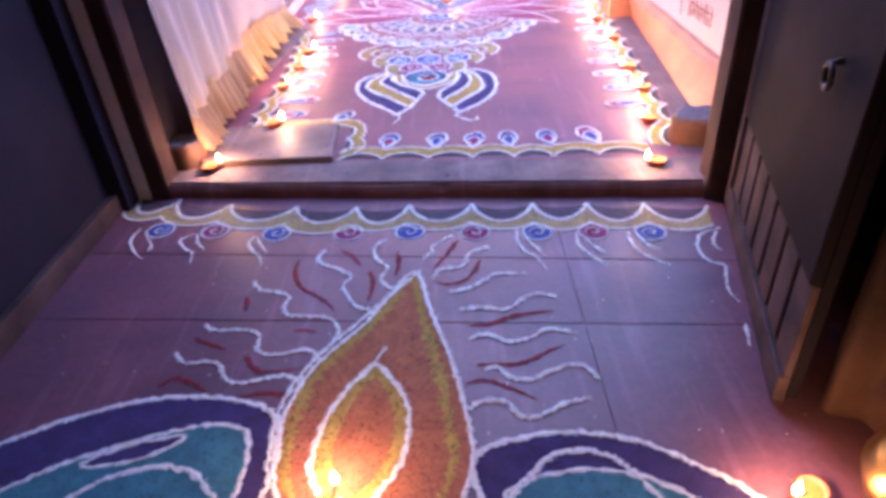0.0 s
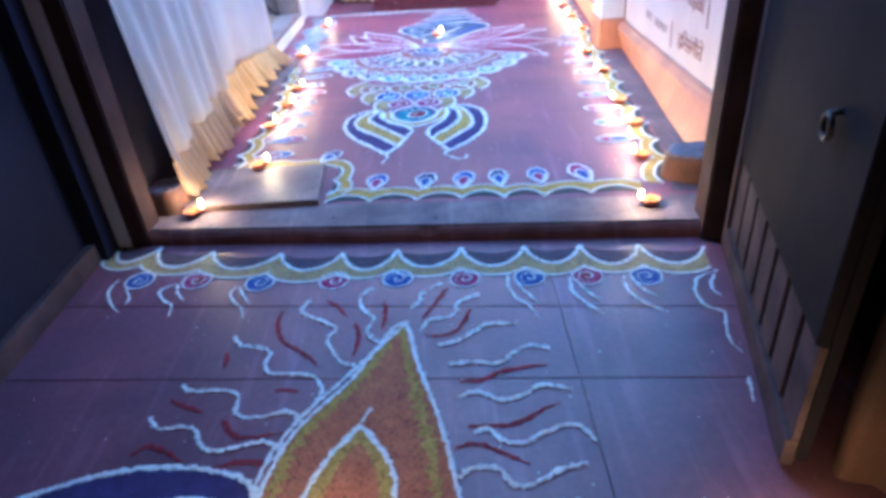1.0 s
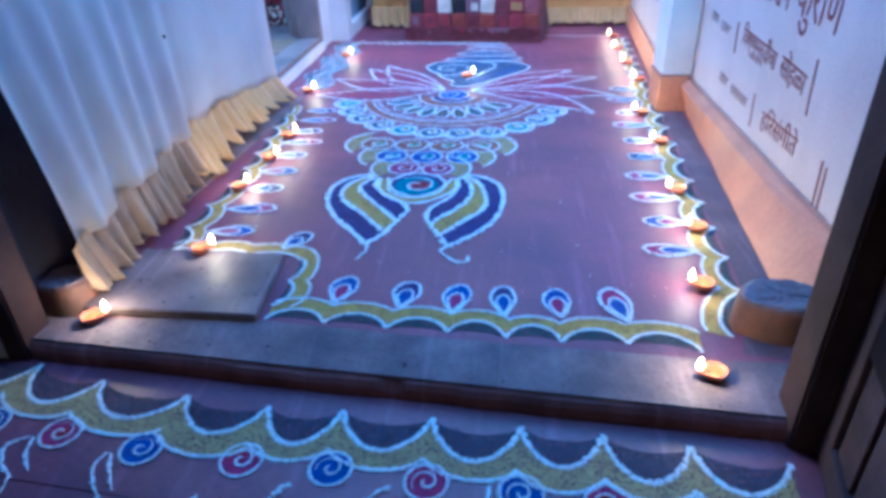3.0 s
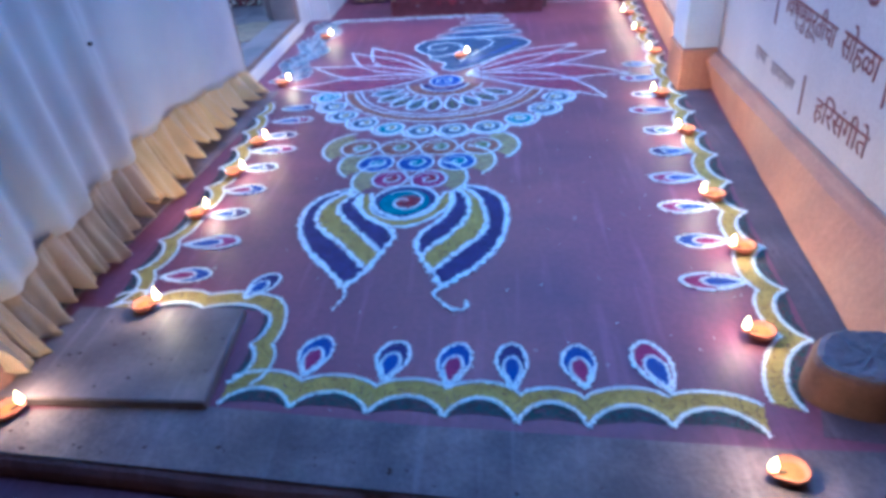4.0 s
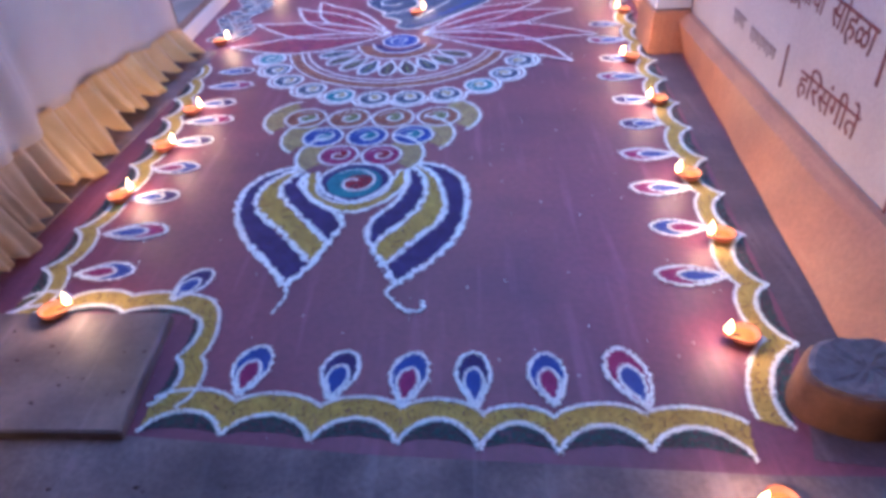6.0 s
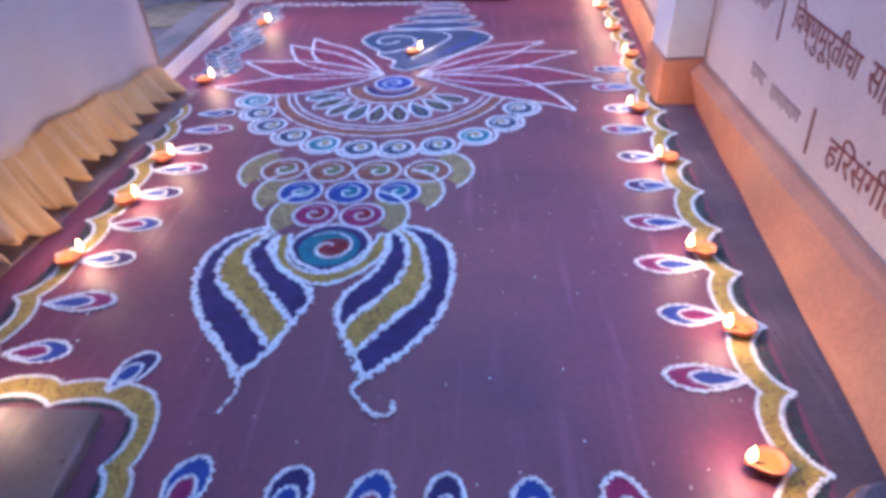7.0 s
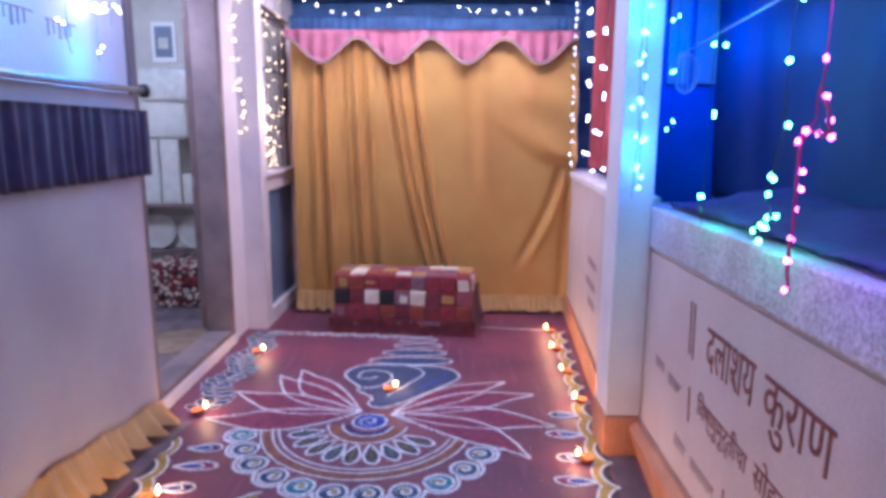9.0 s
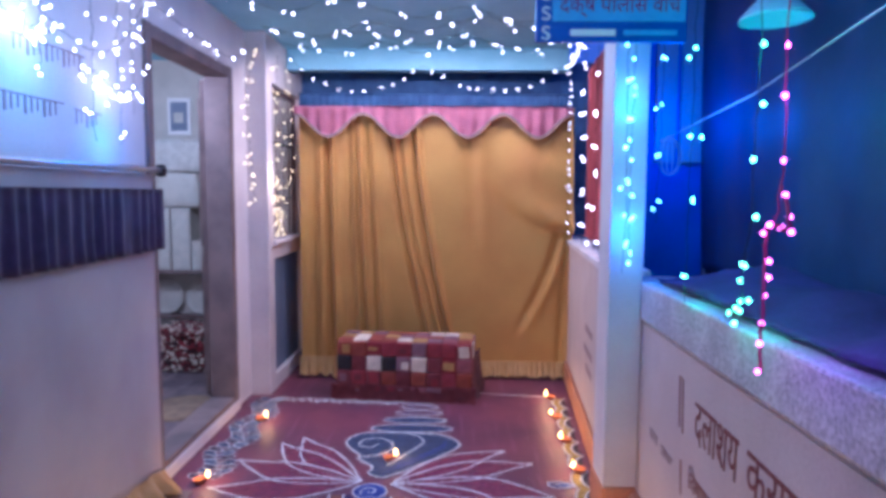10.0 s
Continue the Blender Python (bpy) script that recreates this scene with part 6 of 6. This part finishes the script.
string([(1.325, 0.80, 1.26), (1.30, 0.77, 1.18), (1.32, 0.79, 1.13), (1.305, 0.85, 1.07), (1.32, 0.88, 1.10), (1.32, 0.81, 1.14)], 0.055, B_GREEN, GR, seed=45, r=0.013)
MG = "magenta fairy lights hanging over the low wall"
string([(1.33, 0.685, 2.42), (1.335, 0.68, 1.8), (1.33, 0.66, 1.42), (1.32, 0.69, 1.3)], 0.14, B_MAGENTA, MG, seed=46, r=0.013, cable=M_PINKCABLE, cable_r=0.002)
string([(1.33, 0.66, 1.42), (1.32, 0.60, 1.34), (1.325, 0.62, 1.32), (1.325, 0.70, 1.32), (1.32, 0.695, 1.2), (1.32, 0.70, 1.1), (1.318, 0.69, 0.985)], 0.055, B_MAGENTA, MG, seed=47, r=0.012, cable=M_PINKCABLE, cable_r=0.004)
WC = "cold white fairy lights bunched above the curtain rod"
for k, (y, z0, z1) in enumerate(((0.90, 2.3, 1.60), (1.22, 2.35, 1.88), (1.30, 2.35, 1.80), (1.60, 2.35, 1.58), (1.78, 2.35, 1.58), (1.90, 2.36, 1.72), (2.0, 2.36, 1.9))):
    string([(-0.755, y, z0), (-0.76, y + 0.01, (z0 + z1) / 2), (-0.755, y - 0.01, z1)], 0.13, B_WHITE if k else B_CYAN, WC, seed=50 + k, r=0.0095, pairs=True, wobble=0.018)
string([(-0.76, 1.5, 1.80), (-0.74, 1.6, 1.84), (-0.755, 1.75, 1.79), (-0.75, 1.9, 1.83)], 0.06, B_WHITE, WC, seed=61, pairs=True, r=0.0105, wobble=0.03)
string([(-0.76, 1.12, 1.95), (-0.74, 1.2, 1.92), (-0.755, 1.28, 1.90), (-0.75, 1.36, 1.94)], 0.06, B_WHITE, WC, seed=62, pairs=True, r=0.0105, wobble=0.03)
string([(-0.76, 0.8, 2.3), (-0.75, 1.3, 1.98), (-0.755, 1.7, 1.93), (-0.76, 2.02, 2.2)], 0.13, B_WHITE, WC, seed=60, pairs=True, r=0.0095)

# ---- lettering on the low wall ----
def lettering(text, length, height, mat):
    """Flat painted letters, fitted to a length and a height."""
    c = bpy.data.curves.new("words", "FONT")
    c.body, c.size, c.extrude = text, 0.15, 0.0008
    ob = bpy.data.objects.new("words", c)
    me = bpy.data.meshes.new_from_object(ob)
    bpy.data.objects.remove(ob)
    xs, ys = [v.co.x for v in me.vertices], [v.co.y for v in me.vertices]
    me.transform(Matrix.Diagonal((length / (max(xs) - min(xs)), height / (max(ys) - min(ys)), 1, 1)) @ Matrix.Translation((-min(xs), -max(ys), 0)))
    me.materials.append(mat)
    return me


def words(text, y, z, length, height, mat, parent, slope=0.0):
    """Painted words on the face of the low wall, from their upper left corner."""
    at = Matrix(((0, 0, -1, WR - 0.0012), (-1, 0, 0, y), (0, 1, 0, z), (0, 0, 0, 1))) @ pose(0, 0, 0, 0, 0, slope)
    return part("word", lettering(text, length, height, mat), None, parent, m=at)


sign = thing("wall_lettering", "brick-red hand-painted lettering on the low wall", "lettering", (0, 0, 0))
words("दलाशय", 1.19, 0.745, 0.31, 0.135, M_TEXT, sign, -1)
words("कुराण", 0.83, 0.735, 0.30, 0.165, M_TEXT, sign, -2)
words("िवष्णुमूर्तीचा", 1.225, 0.525, 0.345, 0.105, M_TEXT, sign, -3)
words("सोहळा", 0.84, 0.515, 0.20, 0.105, M_TEXT, sign, -4)
words("हिरसंगीते", 0.90, 0.31, 0.30, 0.095, M_TEXT, sign, 1)
# strokes between the words, and lines too faint to read as plain bars
def dash(y0, z0, y1, z1, w, mat):
    L = math.hypot(y1 - y0, z1 - z0)
    turn = math.degrees(math.atan2(z1 - z0, y1 - y0))
    return part("stroke", boxes((-0.0010, 0.0008, 0.0, L, -w / 2, w / 2)), mat, sign, m=pose(WR - 0.0012, y0, z0, turn, 0, 0))


dash(1.012, 0.650, 0.978, 0.622, 0.010, M_TEXT)
for y, z0, z1 in ((1.335, 0.785, 0.61), (1.305, 0.785, 0.60), (0.605, 0.53, 0.37), (1.0, 0.315, 0.20), (1.30, 0.505, 0.39), (0.425, 0.292, 0.116), (0.395, 0.286, 0.10)):
    dash(y, z0, y - 0.012, z1, 0.009, M_TEXT)
for y0, z, L in ((1.64, 0.475, 0.10), (1.50, 0.46, 0.13), (1.40, 0.275, 0.11), (1.25, 0.265, 0.19)):
    dash(y0, z + 0.017, y0 - L, z + 0.010, 0.005, M_GREYTEXT)
    for i in range(int(L / 0.019)):
        y = y0 - 0.008 - 0.019 * i
        dash(y, z + 0.015, y - 0.002, z - (0.018, 0.024, 0.012)[i % 3], (0.006, 0.009, 0.005)[i * 2 % 3], M_GREYTEXT)
upper = thing("wall_lettering", "faint dark lettering above the curtain rod", "lettering", (0, 0, 0))
for y0, z, L in ((1.10, 1.66, 0.38), (1.54, 1.65, 0.18), (1.22, 1.85, 0.40)):
    part("bar", boxes((WL + 0.0005, WL + 0.002, y0, y0 + L, z + 0.040, z + 0.046)), M_GREYTEXT, upper)
    for i in range(int(L / 0.032)):
        y = y0 + 0.010 + 0.032 * i
        part("bar", boxes((WL + 0.0005, WL + 0.002, y, y + (0.008, 0.012, 0.006)[i * 2 % 3], z - (0.010, 0.0, 0.016)[i % 3], z + 0.0395)), M_GREYTEXT, upper)
farw = thing("wall_lettering", "small faded lettering on the far low wall", "lettering", (0, 0, 0))
for z, L in ((0.60, 0.30), (0.48, 0.34), (0.38, 0.24)):
    part("bar", boxes((0, 0.0015, 0, L, 0, 0.04)), M_GREYTEXT, farw, m=Matrix.Translation((far_x(2.6) - 0.0025, 2.6, z)) @ pose(0, 0, 0, 0, 0, -4.3))

# ---- name board above the low wall ----
board = thing("sign_board", "blue enamel sign board with crimson and white lettering", "sign", (1.025, 1.56, 1.94))
part("plate", boxes((-0.144, 0.396, 0.0, 0.02, 0.0, 0.42), bevel=0.004), M_SIGN, board)
part("field", boxes((-0.085, 0.388, -0.004, -0.0005, 0.072, 0.41)), M_SIGNPALE, board, "pale blue field")
part("bar", boxes((-0.02, 0.14, -0.0045, -0.0005, 0.022, 0.044)), M_SIGNWHITE, board, "white bar")
part("bar", boxes((0.17, 0.36, -0.0045, -0.0005, 0.024, 0.042)), M_SIGNPALE, board, "pale bar")


def board_words(text, x, z, length, height, mat):
    part("word", lettering(text, length, height, mat), None, board, m=pose(x, -0.0055, z, 90, 0, 0))


board_words("दक्ष पोलीस वाच", -0.06, 0.170, 0.43, 0.085, M_SIGNRED)
for k in range(3):
    board_words("S", -0.123, 0.055 + 0.068 * k, 0.03, 0.048, M_SIGNWHITE)
for x in (-0.1, 0.35):
    part("hanger", tube([(x, 0.01, 0.42), (x, 0.01, TOP - 1.94)], 0.004), M_IRON, board)

# ---- beyond the low wall: dark yard, house, cables, cloth ----
house = thing("neighbour_house", "unlit house across the yard, tinted night blue", "house", (5.0, 4.0, -0.35))
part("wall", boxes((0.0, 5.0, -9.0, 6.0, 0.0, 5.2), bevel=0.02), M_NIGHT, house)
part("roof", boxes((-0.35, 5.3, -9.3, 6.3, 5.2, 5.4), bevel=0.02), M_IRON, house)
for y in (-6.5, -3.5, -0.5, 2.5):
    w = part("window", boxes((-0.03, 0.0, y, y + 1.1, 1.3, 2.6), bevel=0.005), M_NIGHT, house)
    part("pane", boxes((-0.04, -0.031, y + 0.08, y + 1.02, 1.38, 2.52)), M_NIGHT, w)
shed = thing("yard_wall", "blue-lit plaster wall just behind the pillar", "wall", (1.52, 2.36, -0.35))
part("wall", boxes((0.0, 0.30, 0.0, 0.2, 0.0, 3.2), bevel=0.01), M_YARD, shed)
part("shutter", boxes((0.04, 0.14, -0.03, -0.001, 1.9, 2.75), bevel=0.005), M_BLUEPANEL, shed, "blue shutter")
part("shutter", boxes((0.16, 0.27, -0.03, -0.001, 1.9, 2.75), bevel=0.005), M_BLUEPANEL, shed, "blue shutter")
tarp = thing("tarpaulin", "dark blue tarpaulin hung behind the low wall", "tarpaulin", (0, 0, 0))
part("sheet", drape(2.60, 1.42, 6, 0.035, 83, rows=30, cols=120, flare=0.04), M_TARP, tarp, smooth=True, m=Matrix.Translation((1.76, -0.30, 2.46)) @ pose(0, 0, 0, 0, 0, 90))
part("rope", tube([(1.76, -0.34, 2.46), (1.76, 2.32, 2.46)], 0.006), M_STEEL, tarp)
for y in (-0.33, 2.31):
    part("post", tube([(1.84, y, -0.35), (1.84, y, 2.50)], 0.02, sides=8), M_IRON, tarp)
awn = thing("lamp_shade", "pale enamel yard lamp shade hanging from the eaves", "lamp", (1.53, 1.14, 1.905))
# the teal of this pale shade is coloured light too, taken from the ceiling
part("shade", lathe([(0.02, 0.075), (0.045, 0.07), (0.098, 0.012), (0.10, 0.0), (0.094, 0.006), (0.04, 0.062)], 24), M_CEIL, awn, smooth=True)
part("cord", tube([(0.0, 0.0, 0.07), (0.0, 0.0, TOP - 1.905), (-0.12, 0.0, TOP - 1.90)], 0.005), M_IRON, awn)
wire = thing("overhead_cable", "pale cable stretched from the pillar along the yard", "cable", (0, 0, 0))
part("strand", tube([(1.45, 1.90, 1.618), (1.50, 1.20, 1.70), (1.55, 0.683, 1.817), (1.62, 0.0, 2.02), (1.66, -0.36, 2.12)], 0.0024, sides=5), M_STEEL, wire)
cage = thing("wire_cage", "small wire ornament hanging from the cable", "ornament", (1.457, 1.80, 1.547))
for k in range(6):
    a = math.pi * k / 6
    part("hoop", tube([(0.045 * math.cos(a) * math.sin(u), 0.045 * math.sin(a) * math.sin(u), 0.075 * math.cos(u)) for u in (2 * math.pi * i / 16 for i in range(17))], 0.0018, sides=4), M_STEEL, cage)
part("hook", tube([(0, 0, 0.075), (0, 0, 0.086)], 0.002, sides=4), M_STEEL, cage)
heap = thing("purple_cloth", "dark purple net cloth heaped behind the coping", "cloth", (WR + 0.30, 0.9, 1.044))
bm = bmesh.new()
g = []
for i in range(41):
    row = []
    for j in range(15):
        u, v = i / 40, j / 14
        hgt = (0.02 + 0.16 * math.sin(math.pi * v) * (0.45 + 0.55 * noise.noise(Vector((u * 5.0, v * 1.4, 4.2))) + 0.3 * math.sin(u * 7 + 1)) * math.sin(math.pi * min(1, u * 1.05)) ** 0.5)
        row.append(bm.verts.new((-0.268 + 0.68 * v + 0.02 * noise.noise(Vector((u * 9, v * 3, 7))), -1.05 + 1.9 * u, max(0.003, hgt) + 0.012 * noise.noise(Vector((u * 30, v * 9, 1))))))
    g.append(row)
for i in range(40):
    for j in range(14):
        bm.faces.new((g[i][j], g[i][j + 1], g[i + 1][j + 1], g[i + 1][j]))
bmesh.ops.solidify(bm, geom=list(bm.faces), thickness=0.004)
part("sheet", bm, M_PURPLECLOTH, heap, smooth=True)
ledge = thing("yard_ledge", "low dark ledge behind the coping", "ledge", (WR + 0.14, -0.1, -0.35))
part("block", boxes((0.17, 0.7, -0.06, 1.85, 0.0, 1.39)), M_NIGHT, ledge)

# ---- by the open leaf: hanging brown cloth and brass pot ----
cloth = thing("brown_cloth", "brown cloth hanging beside the open door leaf", "cloth", (0, 0, 0))
part("sheet", drape(0.55, 1.75, 4, 0.05, 71, rows=16, cols=70, flare=-0.02), M_BROWNCLOTH, cloth, smooth=True, m=Matrix.Translation((0.965, -1.215, 1.75)) @ pose(0, 0, 0, 0, 0, -66))
rail = part("nail_rail", tube([(0.985, -1.22, 1.752), (1.21, -1.78, 1.752)], 0.008), M_IRON, cloth)
part("stand", tube([(1.21, -1.78, 1.75), (1.21, -1.78, -0.05)], 0.012), M_IRON, cloth)
pot = thing("brass_pot", "round brass water pot on the floor by the door", "pot", (1.06, -1.46, -0.05))
part("body", lathe([(0, 0.0), (0.06, 0.0), (0.105, 0.04), (0.12, 0.09), (0.10, 0.14), (0.06, 0.165), (0.075, 0.19), (0.085, 0.195), (0.07, 0.188), (0.05, 0.165), (0.0, 0.16)], 28), M_BRASS, pot, smooth=True)
